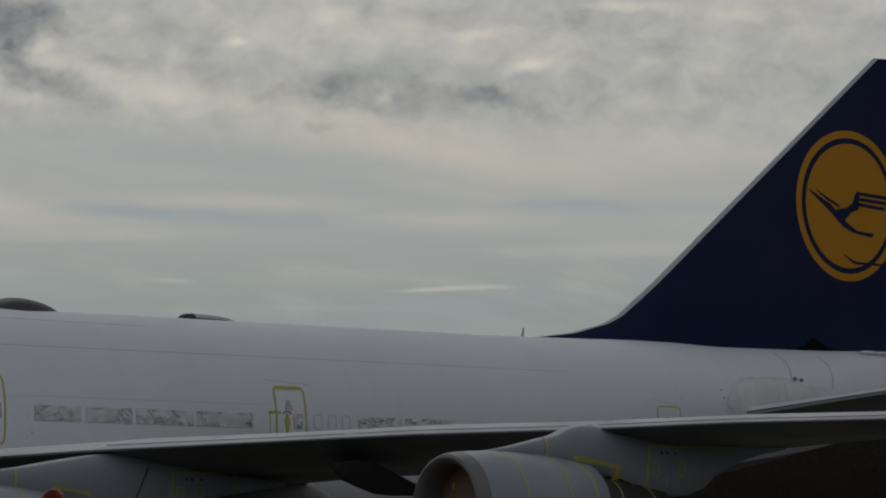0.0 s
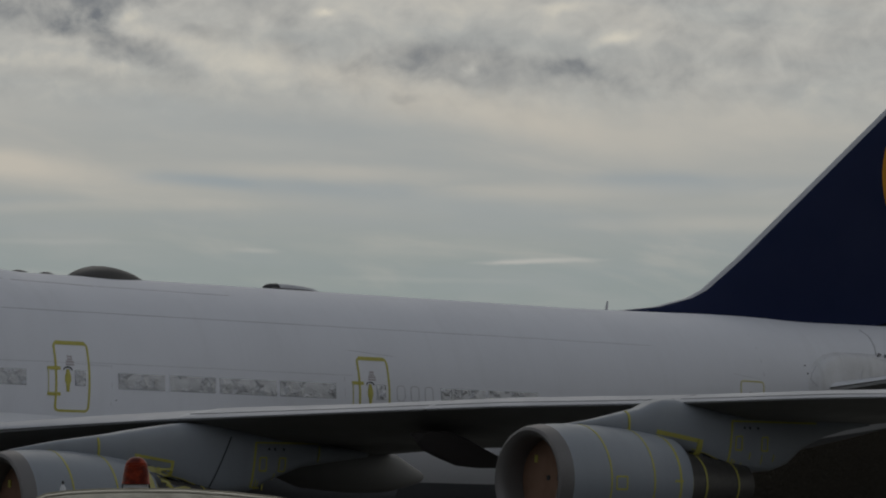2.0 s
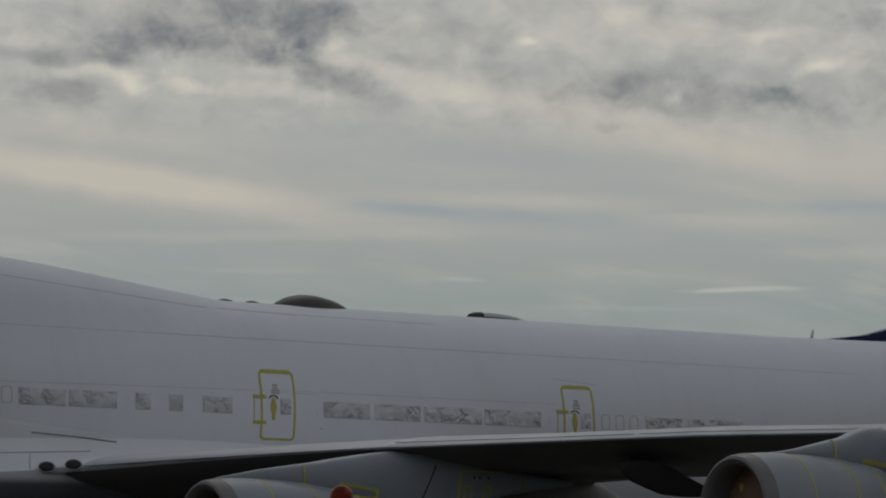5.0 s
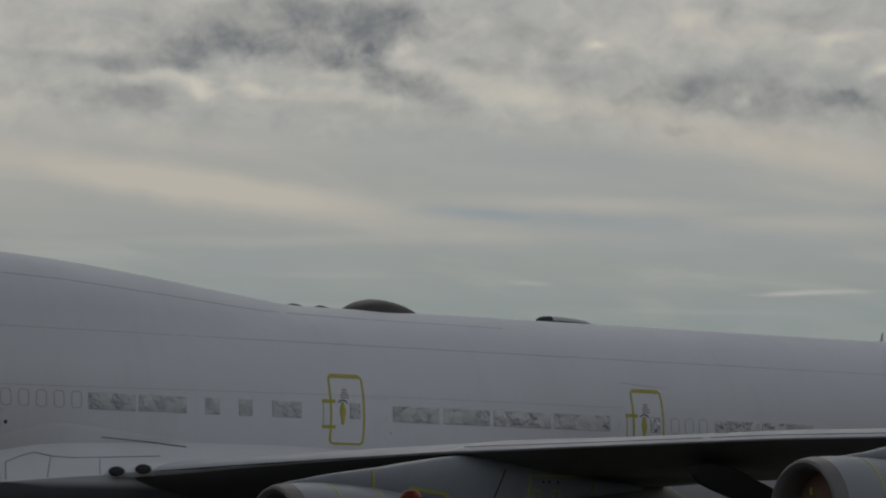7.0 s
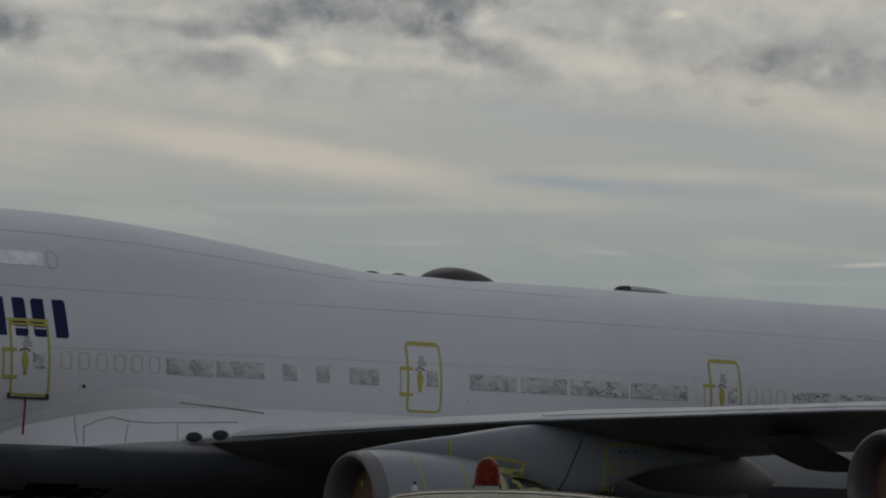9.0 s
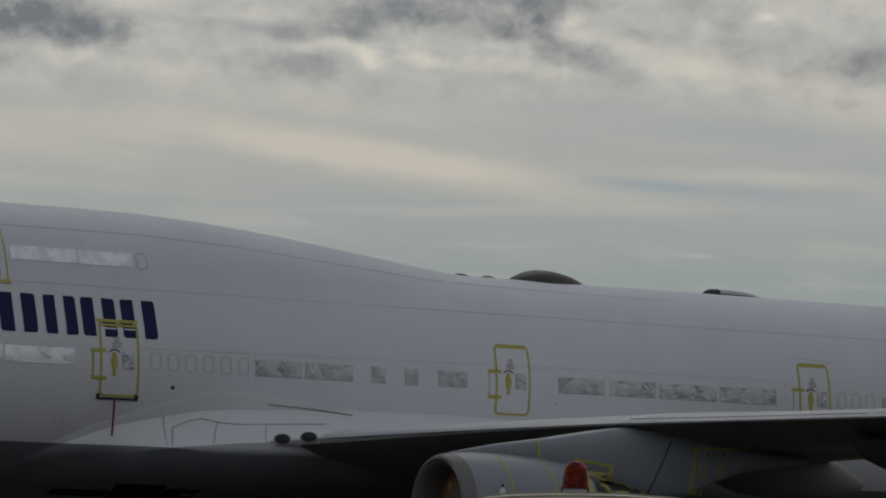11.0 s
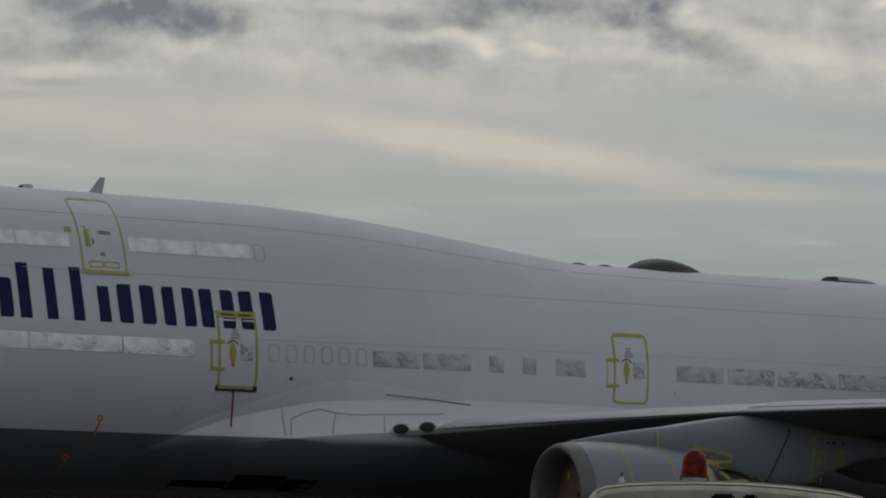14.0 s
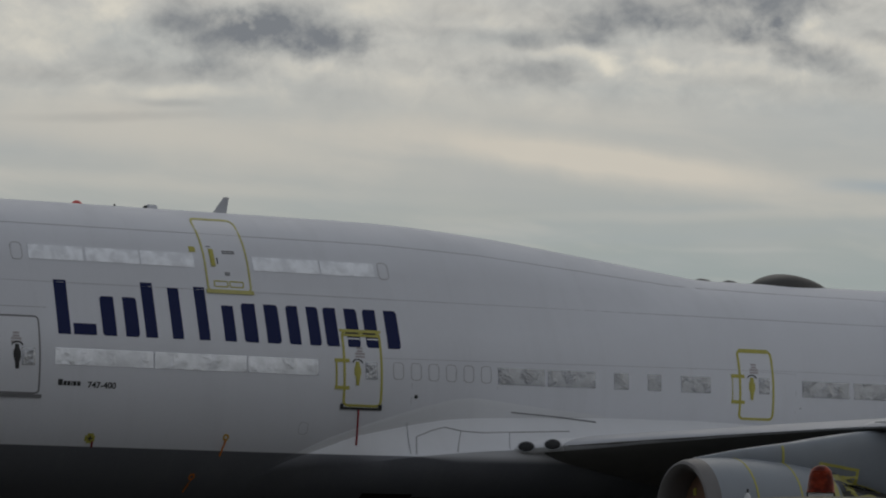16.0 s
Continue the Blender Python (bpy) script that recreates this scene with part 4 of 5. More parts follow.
# ---------------------------------------------------------------- seams, strips and windows of the fuselage
for pts, w in (([(9.5, 7.74), (40, 7.74)], 0.012), ([(40.1, 7.74), (47, 7.74)], 0.008), ([(47.1, 7.74), (53, 7.73)], 0.004), ([(9.0, 9.22), (21.0, 9.2), (24.0, 9.08), (27.5, 8.8), (30.0, 8.6), (33.5, 8.53)], 0.015), ([(33.6, 8.53), (38.0, 8.5)], 0.006), ([(20.6, 6.2), (31.2, 6.32), (33, 6.27)], 0.011), ([(9.2, 7.08), (11.5, 7.09)], 0.018),
               ([(31.9, 6.34), (41.2, 6.34)], 0.009)):
    seam_on(pts, w, SKIN_SEAM, "lap_seam", fuselage, side)
for x, za, zb in ((33.05, 5.2, 6.3), (23.9, 4.95, 5.6), (40.9, 5.4, 6.3), (57.6, 6.6, 8.3), (21.4, 4.7, 5.6)):
    seam_on([(x, za), (x, zb)], 0.014, SKIN_SEAM, "frame_seam", fuselage, side)
seam_on([(24.31, 4.95), (25.6, 4.88), (26.8, 4.77)], 0.026, GASKET, "drip_strip", fuselage, outer, 0.02)
seam_on([(41.2, 7.06), (42.76, 6.95)], 0.009, SKIN_SEAM, "drip_strip", fuselage, side, 0.006)
seam_on([(56.2, 7.0), (57.4, 6.86)], 0.008, SKIN_SEAM, "drip_strip", fuselage, side, 0.006)


def window(x, z, w=0.29, h=0.43):
    ring = part("window_surround", outline(x - w / 2, x + w / 2, z - h / 2, z + h / 2, 0.1, 0.018, 0.006), WINDOW_SEAM, fuselage)
    part("window_plug", patch(x - w / 2 + 0.04, x + w / 2 - 0.04, z - h / 2 + 0.04, z + h / 2 - 0.04, 0.003, 2, 3), SKIN_WHITE, ring)


SKIN_WHITE = surface("white_plug_paint", (0.645, 0.655, 0.692), 0.45, var=0.08, bump=0.0)
for k in range(6):
    window(21.01 + 0.508 * k, 5.89)
for k in range(3):
    window(42.9 + 0.508 * k, 5.89)
window(10.87, 8.48)
window(20.95, 8.48)


def foil(x0, x1, z0, z1, seed, mat, crease, label):
    n = max(5, int((x1 - x0) / 0.14))
    part("window_cover", patch(x0, x1, z0, z1, 0.012, n, 4, crease, seed), mat, fuselage, label)


for k, (a, b) in enumerate([(23.9, 25.28), (25.38, 26.8), (27.37, 27.81), (28.4, 28.81), (29.43, 30.34), (33.26, 34.77), (34.93, 36.45), (36.59, 38.52), (38.64, 40.58), (44.35, 46.0), (46.1, 48.0)]):
    foil(a, b, 5.66, 6.09, 20 + k, FOIL, 0.006, "crinkled silver foil over the windows")
for k, (a, b) in enumerate([(11.64, 14.22), (14.27, 16.75), (16.8, 18.74)]):
    foil(a, b, 5.69, 6.1, 40 + k, FRESH_FOIL, 0.005, "crinkled silver foil over the windows")
for k, (a, b) in enumerate([(11.18, 12.62), (12.7, 14.12), (14.17, 15.62), (17.25, 19.1), (19.15, 20.68)]):
    foil(a, b, 8.3, 8.66, 60 + k, WHITE_FILM, 0.01, "white film over the upper deck windows")


# ---------------------------------------------------------------- doors
def bars(x, z, count, w, h, gap, parent, mat=FADED):
    for k in range(count):
        part("stencil_bar", patch(x - w / 2, x + w / 2, z - k * gap - h, z - k * gap, 0.011, 2, 1), mat, parent)


def door(x, z0=4.97, z1=6.85, w=1.05, taped=True, worn=False, boxed=False):
    a, b = x - w / 2, x + w / 2
    leaf = part("door", patch(a, b, z0, z1, 0.005, 4, 10), SKIN_WHITE, plane, "white cabin door outlined with yellow tape" if taped else "white cabin door with grey gasket and dark handle")
    part("door_gap", outline(a, b, z0, z1, 0.1, 0.03 if taped else 0.045, 0.008), GASKET, leaf)
    tape = WORN_TAPE if worn else TAPE
    if taped:
        part("tape_outline", outline(a, b, z0, z1, 0.12, 0.045 if worn else 0.062, 0.013), tape, leaf, "yellow tape round the door")
        if not worn:
            part("tape_strip", patch(a + 0.07, b - 0.07, z1 - 0.06, z1 + 0.045, 0.017, 6, 2, 0.006, int(x)), tape, leaf)
        for zz in (z0 + 1.13, z0 + 0.44):
            part("tape_strip", patch(a - 0.27, a + 0.14, zz - 0.045, zz + 0.045, 0.018, 4, 2, 0.006, int(x + zz)), tape, leaf)
        part("tape_strip", patch(a - 0.25, a - (0.2 if boxed else 0.225), z0 + 0.46, z0 + 1.12, 0.012, 2, 6), TAPE if boxed else WORN_TAPE, leaf)
        hm = tape
    else:
        part("sill_bar", patch(a - 0.08, b + 0.08, z0 - 0.1, z0 - 0.02, 0.03, 4, 1), GASKET, leaf, "dark sill bar")
        hm = DARK
    zc = z0 + (0.81 if taped else 0.88)
    hx = x - (0.15 if taped else 0.05)
    pts = [(-0.30, 0.045), (-0.15, 0.055), (0.0, 0.1), (0.12, 0.1), (0.22, 0.06), (0.3, 0.05)]
    rings = []
    for dz, hw in pts:
        q = side(hx, zc + dz)
        rings.append([(hx - hw, q.y - 0.004, q.z), (hx - hw * 0.6, q.y - 0.035, q.z), (hx + hw * 0.6, q.y - 0.035, q.z), (hx + hw, q.y - 0.004, q.z)])
    part("door_handle", loft(rings), hm, leaf, "door handle wrapped in yellow tape" if taped else "dark door handle")
    arc = [(hx + 0.14 * math.cos(radians(f)), zc + 0.26 + 0.1 * math.sin(radians(f))) for f in range(10, 171, 20)]
    seam_on(arc, 0.03, DARK, "handle_recess", leaf, side, 0.02)
    part("window_cover", patch(x + 0.07, x + 0.4, z0 + 0.68, z0 + 1.1, 0.02, 6, 6, 0.02, int(x) + 3), FOIL, leaf, "crinkled silver foil over the door window", smooth=False)
    bars(x - 0.07, z0 + 1.48, 2, 0.16, 0.05, 0.075, leaf)
    bars(x - 0.07, z0 + 1.34, 2, 0.26, 0.05, 0.075, leaf)
    return leaf


door(10.73, 4.97, 6.85, taped=False)
second = door(20.0, boxed=True)
door(31.8, 5.02)
door(41.95, 5.0)
door(57.0, 4.97, 6.78, worn=True)
part("tape_strip", patch(19.42, 20.58, 6.83, 6.9, 0.018, 6, 2, 0.004, 9), TAPE, second)
part("tape_strip", patch(19.5, 20.5, 6.72, 6.78, 0.018, 6, 2, 0.004, 10), TAPE, second)
for a, b in ((19.56, 19.94), (20.06, 20.42)):
    part("upper_latch", patch(a, b, 6.785, 6.825, 0.022, 2, 1), DARK, second, "black latch bar")
part("sill_bar", patch(19.42, 20.54, 4.87, 4.925, 0.03, 4, 1), DARK, second, "black door sill")
for a, b in ((19.4, 19.47), (20.47, 20.56)):
    part("sill_bracket", patch(a, b, 4.87, 5.01, 0.034, 1, 2), DARK, second)
part("streamer", tube([side(19.9, 4.86, 0.03)] + [Vector((19.9 - 0.04 * k / 6, min(side(19.9, 4.86).y, fair_at(19.9, 4.0).y) - 0.05, 4.8 - 0.14 * k)) for k in range(7)], 0.026, 6), RED_TAPE, second, "red warning streamer")
upper = part("door", patch(15.92, 17.1, 7.72, 9.62, 0.006, 4, 14), SKIN_WHITE, plane, "white upper deck door outlined with yellow tape")
part("tape_outline", outline(15.92, 17.1, 7.72, 9.62, 0.14, 0.052, 0.013), WORN_TAPE, upper, "yellow tape round the door")
part("door_foot", patch(15.86, 17.16, 7.66, 7.76, 0.03, 6, 1), WORN_TAPE, upper, "taped door sill")
part("tape_outline", outline(16.1, 16.47, 7.84, 7.98, 0.03, 0.03, 0.013), TAPE, upper)
part("tape_outline", outline(16.53, 16.9, 7.84, 7.98, 0.03, 0.03, 0.013), TAPE, upper)
part("door_handle", patch(16.08, 16.2, 8.35, 8.8, 0.03, 2, 4, 0.02, 5), TAPE, upper, "door handle wrapped in yellow tape")
part("handle_slot", patch(16.26, 16.29, 8.42, 8.58, 0.012, 1, 2), DARK, upper)
part("tape_patch", patch(15.55, 15.72, 8.7, 8.84, 0.012, 2, 2), TAPE, fuselage, "square of yellow tape")
bars(16.62, 8.78, 2, 0.34, 0.035, 0.05, upper, GASKET)
bars(16.5, 8.22, 2, 0.14, 0.035, 0.05, upper, GASKET)
bars(16.1, 8.88, 1, 0.12, 0.03, 0.05, upper, GASKET)

# ---------------------------------------------------------------- markings: the airline's name as plain blocks
def name_bar(a, b, za, zb):
    part("name_block", patch(a, b, za, zb, 0.006, max(2, int((b - a) / 0.2)), 6), LETTER, fuselage, "dark blue name block")


def name_slab(a, b, za=6.45, zb=7.44, slit=0.24):
    """A broad painted slab with softened corners and a slit down its middle."""
    n, r, m = 10, 0.07, (a + b) / 2
    for x0, x1, round_left in ((a, m - slit / 2, True), (m + slit / 2, b, False)):
        bm = bmesh.new()
        cols = []
        for k in range(n + 1):
            x = x0 + (x1 - x0) * k / n
            d = (x - x0) if round_left else (x1 - x)
            cut = r - math.sqrt(max(0.0, r * r - (r - d) ** 2)) if d < r else 0.0
            cols.append([bm.verts.new(side(x, za + cut + (zb - za - 2 * cut) * j / 6, 0.006)) for j in range(7)])
        for p, q in zip(cols, cols[1:]):
            for j in range(6):
                bm.faces.new((p[j], q[j], q[j + 1], p[j + 1]))
        part("name_block", bm, LETTER, fuselage, "dark blue name block")


for row in ((11.75, 12.08, 6.45, 7.8), (12.16, 12.76, 6.45, 6.73), (14.06, 14.38, 6.45, 7.84), (14.78, 15.08, 6.45, 7.74), (15.5, 15.8, 6.45, 7.8), (16.2, 16.52, 6.45, 7.36)):
    name_bar(*row)
for a, b in ((12.92, 13.9), (16.74, 17.76), (17.98, 18.88), (19.02, 19.98), (20.14, 21.12)):
    name_slab(a, b)
for a, b in ((11.74, 11.86), (11.88, 11.96), (11.98, 12.06), (12.08, 12.11), (12.13, 12.21), (12.23, 12.32)):
    part("maker_bar", patch(a, b, 5.19, 5.3 if a > 11.75 else 5.34, 0.006, 1, 1), DARK, fuselage)


def lettering(text, x, z, height, parent):
    cu = bpy.data.curves.new("marking", "FONT")
    cu.body, cu.size, cu.offset = text, height * 1.4, 0.005
    tmp = bpy.data.objects.new("marking", cu)
    me = bpy.data.meshes.new_from_object(tmp)
    bm = bmesh.new()
    bm.from_mesh(me)
    for v in bm.verts:
        v.co = side(x + v.co.x * 1.08, z + v.co.y, 0.008)
    bpy.data.objects.remove(tmp)
    bpy.data.curves.remove(cu)
    bpy.data.meshes.remove(me)
    return part("type_number", bm, DARK, parent, "black type number", smooth=False)


lettering("747-400", 12.5, 5.155, 0.15, fuselage)
part("hatch_outline", outline(18.33, 18.58, 4.2, 4.5, 0.1, 0.014, 0.006), SKIN_SEAM, fuselage)
part("static_port", lathe(side(21.53, 5.25, -0.01), [(0, 0.05), (0.02, 0.05), (0.024, 0.0)], 16, (0, -1, 0.05)), DARK, fuselage, "black round port")


def tag(x, z, body, tail, n):
    """A taped opening with a hanging streamer."""
    ring = part("taped_port", outline(x - 0.06, x + 0.06, z - 0.06, z + 0.06, 0.05, 0.04, 0.012), body, fuselage, "taped port with streamer")
    pts = [side(x + 0.01, z - 0.06, 0.015)] + [side(x - 0.012 * k, z - 0.06 - 0.1 * k, 0.02 + 0.01 * (k % 2)) for k in range(1, n)]
    part("streamer", tube(pts, 0.022, 6), tail, ring)


tag(16.38, 4.06, AMBER, ORANGE, 5)
tag(15.8, 3.06, ORANGE, ORANGE, 4)
sq = part("taped_port", outline(12.66, 12.86, 3.84, 4.02, 0.02, 0.06, 0.012), TAPE, fuselage, "dark port framed in yellow tape")
part("port", patch(12.69, 12.83, 3.87, 3.99, 0.008, 1, 1), DARK, sq)
part("streamer", tube([side(12.84, 3.86, 0.02), side(12.85, 3.72, 0.02)], 0.025, 6), RED_TAPE, sq)
for x, z, radius in ((59.62, 7.4, 0.03), (59.7, 7.14, 0.03), (41.3, 5.45, 0.018), (33.2, 5.35, 0.018)):
    part("vent_hole", lathe(side(x, z, -0.01), [(0, radius), (0.018, radius), (0.02, 0.0)], 10, (0, -1, 0.1)), DARK, fuselage)

# tail root plate and trim mark
def bulged(x, z, off=0.0):
    """A soft blister round the tailplane root: round in front, fading aft and upwards."""
    d = 1.0 - max(0.0, (61.6 - x) / 1.95) ** 2.0 - max(0.0, (z - 6.9) / 1.05) ** 2.0
    d = min(1.0, max(0.0, d / 0.5))
    fade = min(1.0, max(0.0, (65.2 - x) / 2.5))
    return side(x, z, 0.3 * d * d * (3 - 2 * d) * fade - 0.02 + min(off, 0.0))


SCUFF = surface("scuffed_plate", (0.61, 0.615, 0.635), 0.5, var=0.3, scale=1.1, streak=0.3)
plate = part("tail_root_plate", patch(59.5, 65.2, 6.55, 8.0, 0.02, 64, 24, where=bulged), SCUFF, fuselage, "scuffed pale plate round the tailplane root")
def on_plate(x, z, off=0.0):
    return bulged(x, z) + Vector((0, -off - 0.004, 0))


seam_on([(59.95, 6.75), (59.78, 6.95), (59.85, 7.15), (60.05, 7.35), (60.55, 7.62), (61.2, 7.78), (61.9, 7.86), (62.8, 7.93)], 0.022, SKIN_SEAM, "panel_seam", plate, on_plate, 0.01)
seam_on([(62.05, 6.95), (62.15, 7.25), (62.5, 7.75)], 0.02, SKIN_SEAM, "panel_seam", plate, on_plate, 0.01)
seam_on([(62.5, 7.75), (64.0, 7.62), (65.3, 7.6)], 0.014, SKIN_SEAM, "panel_seam", plate, on_plate, 0.01)
seam_on([(63.45, 8.75), (63.55, 8.5), (63.5, 8.2), (63.4, 7.9)], 0.045, SKIN_SEAM, "frame_seam", fuselage, side, 0.022)
seam_on([(65.5, 8.75), (65.65, 8.45), (65.6, 8.0), (65.45, 7.65)], 0.045, SKIN_SEAM, "frame_seam", fuselage, side, 0.022)
seam_on([(66.2, 8.6), (66.3, 7.9)], 0.04, SEAM, "frame_seam", fuselage, side)
# black patch with a low hump along the foot of the fin
hump = bmesh.new()
hump.faces.new([hump.verts.new(fin_at(x, z, 0.03)) for x, z in ((64.9, 8.97), (65.3, 9.07), (65.55, 9.12), (65.75, 9.36), (65.9, 9.42), (66.1, 9.34), (66.4, 9.2), (66.7, 9.1), (67.1, 9.06), (67.9, 9.05), (67.9, 8.8), (64.9, 8.8))])
part("fin_foot_patch", hump, FIN_FOOT_BLACK, fin, "black hump-shaped patch at the fin root", smooth=False)
part("root_strip", box((67.85, -0.6, 8.99), (70.4, -0.42, 9.045), 0.02), WHITE_FILM, fin, "white strip under the fin")
for k in range(5):
    spot = bulged(63.3 + 0.13 * k, 7.8 + 0.05 * (k % 3))
    part("trim_mark", box((spot.x, spot.y - 0.035, spot.z - 0.02), (spot.x + 0.09, spot.y + 0.03, spot.z + 0.05 + 0.05 * (k % 2)), 0.01), GASKET, fuselage, "dark worn trim mark")


# ---------------------------------------------------------------- aerials on the crown
def bump_dome(x0, x1, h, half, mat, name, label, z=None, peak=0.4):
    rings = []
    n = 18
    for i in range(n + 1):
        f = i / n
        x = x0 + (x1 - x0) * f
        g = (f / peak) if f < peak else (1 - f) / (1 - peak)
        s = math.sin(min(1.0, max(0.0, g)) * math.pi / 2) ** 0.7 + 0.01
        base = max(TOP(x), CROWN(x)) if z is None else z
        rings.append([(x, half * s ** 0.8 * math.cos(radians(a)), base - 0.12 + (h + 0.12) * s * max(0.0, math.sin(radians(a))) ** 0.8) for a in range(0, 181, 15)])
    return part(name, loft(rings), mat, fuselage, label)


bump_dome(33.55, 36.15, 0.32, 0.7, DOME, "radome", "dark grey satellite aerial dome")
bump_dome(31.68, 32.4, 0.07, 0.3, DOME, "radome", "small dark aerial plate")
bump_dome(32.58, 33.26, 0.06, 0.3, DOME, "radome", "small dark aerial plate")
pod_rings = []
for f, h, w in ((0.0, 0.04, 0.1), (0.04, 0.11, 0.17), (0.1, 0.145, 0.2), (0.2, 0.16, 0.22), (0.45, 0.155, 0.22), (0.7, 0.125, 0.2), (0.88, 0.08, 0.15), (1.0, 0.02, 0.05)):
    x = 40.3 + 1.95 * f
    pod_rings.append([(x, w * math.cos(radians(q)), TOP(x) - 0.08 + (h + 0.08) * max(0.0, math.sin(radians(q))) ** 0.5) for q in range(0, 181, 12)])
pod = part("aerial_pod", loft(pod_rings), SKIN_SEAM, fuselage, "pale aerial pod with dark nose")
part("nose_cap", loft([[(x + dx, y * 1.04, z + 0.004) for x, y, z in ring] for ring, dx in zip(pod_rings[:4], (-0.01, 0.0, 0.0, 0.02))]), DARK, pod)
part("skirt", tube([(40.42 + 0.3 * k, -0.225 + 0.012 * max(0, k - 3) ** 1.5, TOP(41) + 0.012 - 0.004 * k) for k in range(6)], 0.022, 8), DOME, pod, "dark rim along the foot of the pod")


def blade(x0, x1, rake, h, base, mat, label):
    rings = [[(x0 + (x1 - x0) * f + rake * k, t * w * (1 - 0.4 * k), base + h * k) for f, t, w in ((0, 0, 0.03), (0.3 * (1 - 0.66 * k), 1, 0.03), (1 - 0.66 * k, 0, 0.03), (0.3 * (1 - 0.66 * k), -1, 0.03))] for k in (0.0, 0.5, 1.0)]
    part("blade_aerial", loft(rings), mat, fuselage, label)


blade(17.08, 17.52, 0.36, 0.5, 9.84, SKIN_SEAM, "pale swept blade aerial")
blade(53.25, 53.42, 0.12, 0.38, 8.82, SKIN_SEAM, "pale blade aerial")
aerial_box = part("aerial_box", box((15.27, -0.1, 9.86), (15.56, 0.1, 10.02), 0.03), SKIN_WHITE, fuselage, "white aerial box with a dark front")
part("front_cap", box((15.2, -0.09, 9.86), (15.3, 0.09, 9.99), 0.03), DARK, aerial_box)
part("aerial_stub", lathe((14.4, 0, 9.84), [(0, 0.03), (0.12, 0.03), (0.15, 0.0)], 10, (0, 0, 1)), DOME, fuselage)
part("anti_collision_light", lathe((13.36, 0, 9.84), [(0, 0.15), (0.1, 0.14), (0.16, 0.08), (0.18, 0.0)], 20, (0, 0, 1)), RED_LENS, fuselage, "red anti-collision light")


# ---------------------------------------------------------------- flap track fairings and gear
def canoe(y):
    """A long rounded fairing under the wing root with a straight-cut, blunt tail."""
    rows = ((34.0, 4.1, 3.7, 0.1), (34.5, 4.2, 3.35, 0.28), (35.4, 4.25, 3.05, 0.4), (36.8, 4.25, 2.95, 0.43), (37.8, 4.2, 2.97, 0.42), (38.36, 4.04, 3.04, 0.38), (38.82, 3.8, 3.14, 0.3), (39.22, 3.61, 3.25, 0.2), (39.4, 3.52, 3.36, 0.08))
    rings = [[(x, y + half * math.copysign(abs(math.cos(radians(a))) ** 0.7, math.cos(radians(a))), (zt + zl) / 2 + (zt - zl) / 2 * math.copysign(abs(math.sin(radians(a))) ** 0.8, math.sin(radians(a)))) for a in range(6, 366, 20)]
             for x, zt, zl, half in rows]
    part("flap_track_fairing", loft(rings), WING_GREY, wing, "grey flap track fairing")


def wedge(y):
    """A deep fairing that hangs from the wing and ends in a low point aft."""
    rows = ((34.05, 4.4, 4.2, 0.3), (34.3, 4.45, 3.96, 0.42), (34.75, 4.45, 3.8, 0.46), (35.3, 4.3, 3.63, 0.42), (35.9, 4.07, 3.59, 0.34), (36.75, 3.8, 3.6, 0.18), (37.15, 3.69, 3.63, 0.06))
    rings = [[(x, y + half * q, zl + (zt - zl) * f) for q, f in ((-0.12, 0.0), (-0.3, 0.1), (-0.75, 0.6), (-1.0, 0.93), (-0.9, 1.0), (0.9, 1.0), (1.0, 0.93), (0.75, 0.6), (0.3, 0.1), (0.12, 0.0))]
             for x, zt, zl, half in rows]
    part("flap_track_fairing", loft(rings), TRACK_GREY, wing, "dark grey wedge-shaped flap track fairing")


canoe(-8.8)
wedge(-15.5)


def gear(x, y, ztop, wheels):
    leg = part("landing_gear", lathe((x, y, 0.62), [(0, 0.12), (1.0, 0.12), (1.02, 0.18), (ztop - 0.62, 0.2)], 16, (0, 0, 1), caps=True), STEEL, plane, "steel landing gear leg")
    for dx, dy in wheels:
        w = part("wheel", lathe((x + dx, y + dy - 0.2, 0.62), [(0, 0.3), (0.0, 0.52), (0.06, 0.6), (0.2, 0.62), (0.34, 0.6), (0.4, 0.52), (0.4, 0.3)], 28, (0, 1, 0), caps=True), DARK, leg, "black tyre")
    part("axle", box((x - 0.75, y - 0.5, 0.55), (x + 0.75, y + 0.5, 0.69), 0.03), STEEL, leg)


gear(9.6, 0.0, 2.7, [(0, -0.45), (0, 0.45)])
for x, y in ((33.5, -5.5), (33.5, 5.5), (36.6, -1.9), (36.6, 1.9)):
    gear(x, y, 3.2, [(-0.73, -0.55), (-0.73, 0.55), (0.73, -0.55), (0.73, 0.55)])

# ================================================================ the van with its beacon
VX = Vector((EYE[0], EYE[1], 0)) + Vector((math.sin(radians(33.38)), math.cos(radians(33.38)), 0)) * 32.0
VR = Vector((math.cos(radians(33.38)), -math.sin(radians(33.38)), 0))
VF = Vector((math.sin(radians(33.38)), math.cos(radians(33.38)), 0))
van = thing("service_van", (VX.x, VX.y, 0), "cream airport service van with a red roof beacon", "van")


def vp(r, f, z):
    return VX + VR * r + VF * f + Vector((0, 0, z))


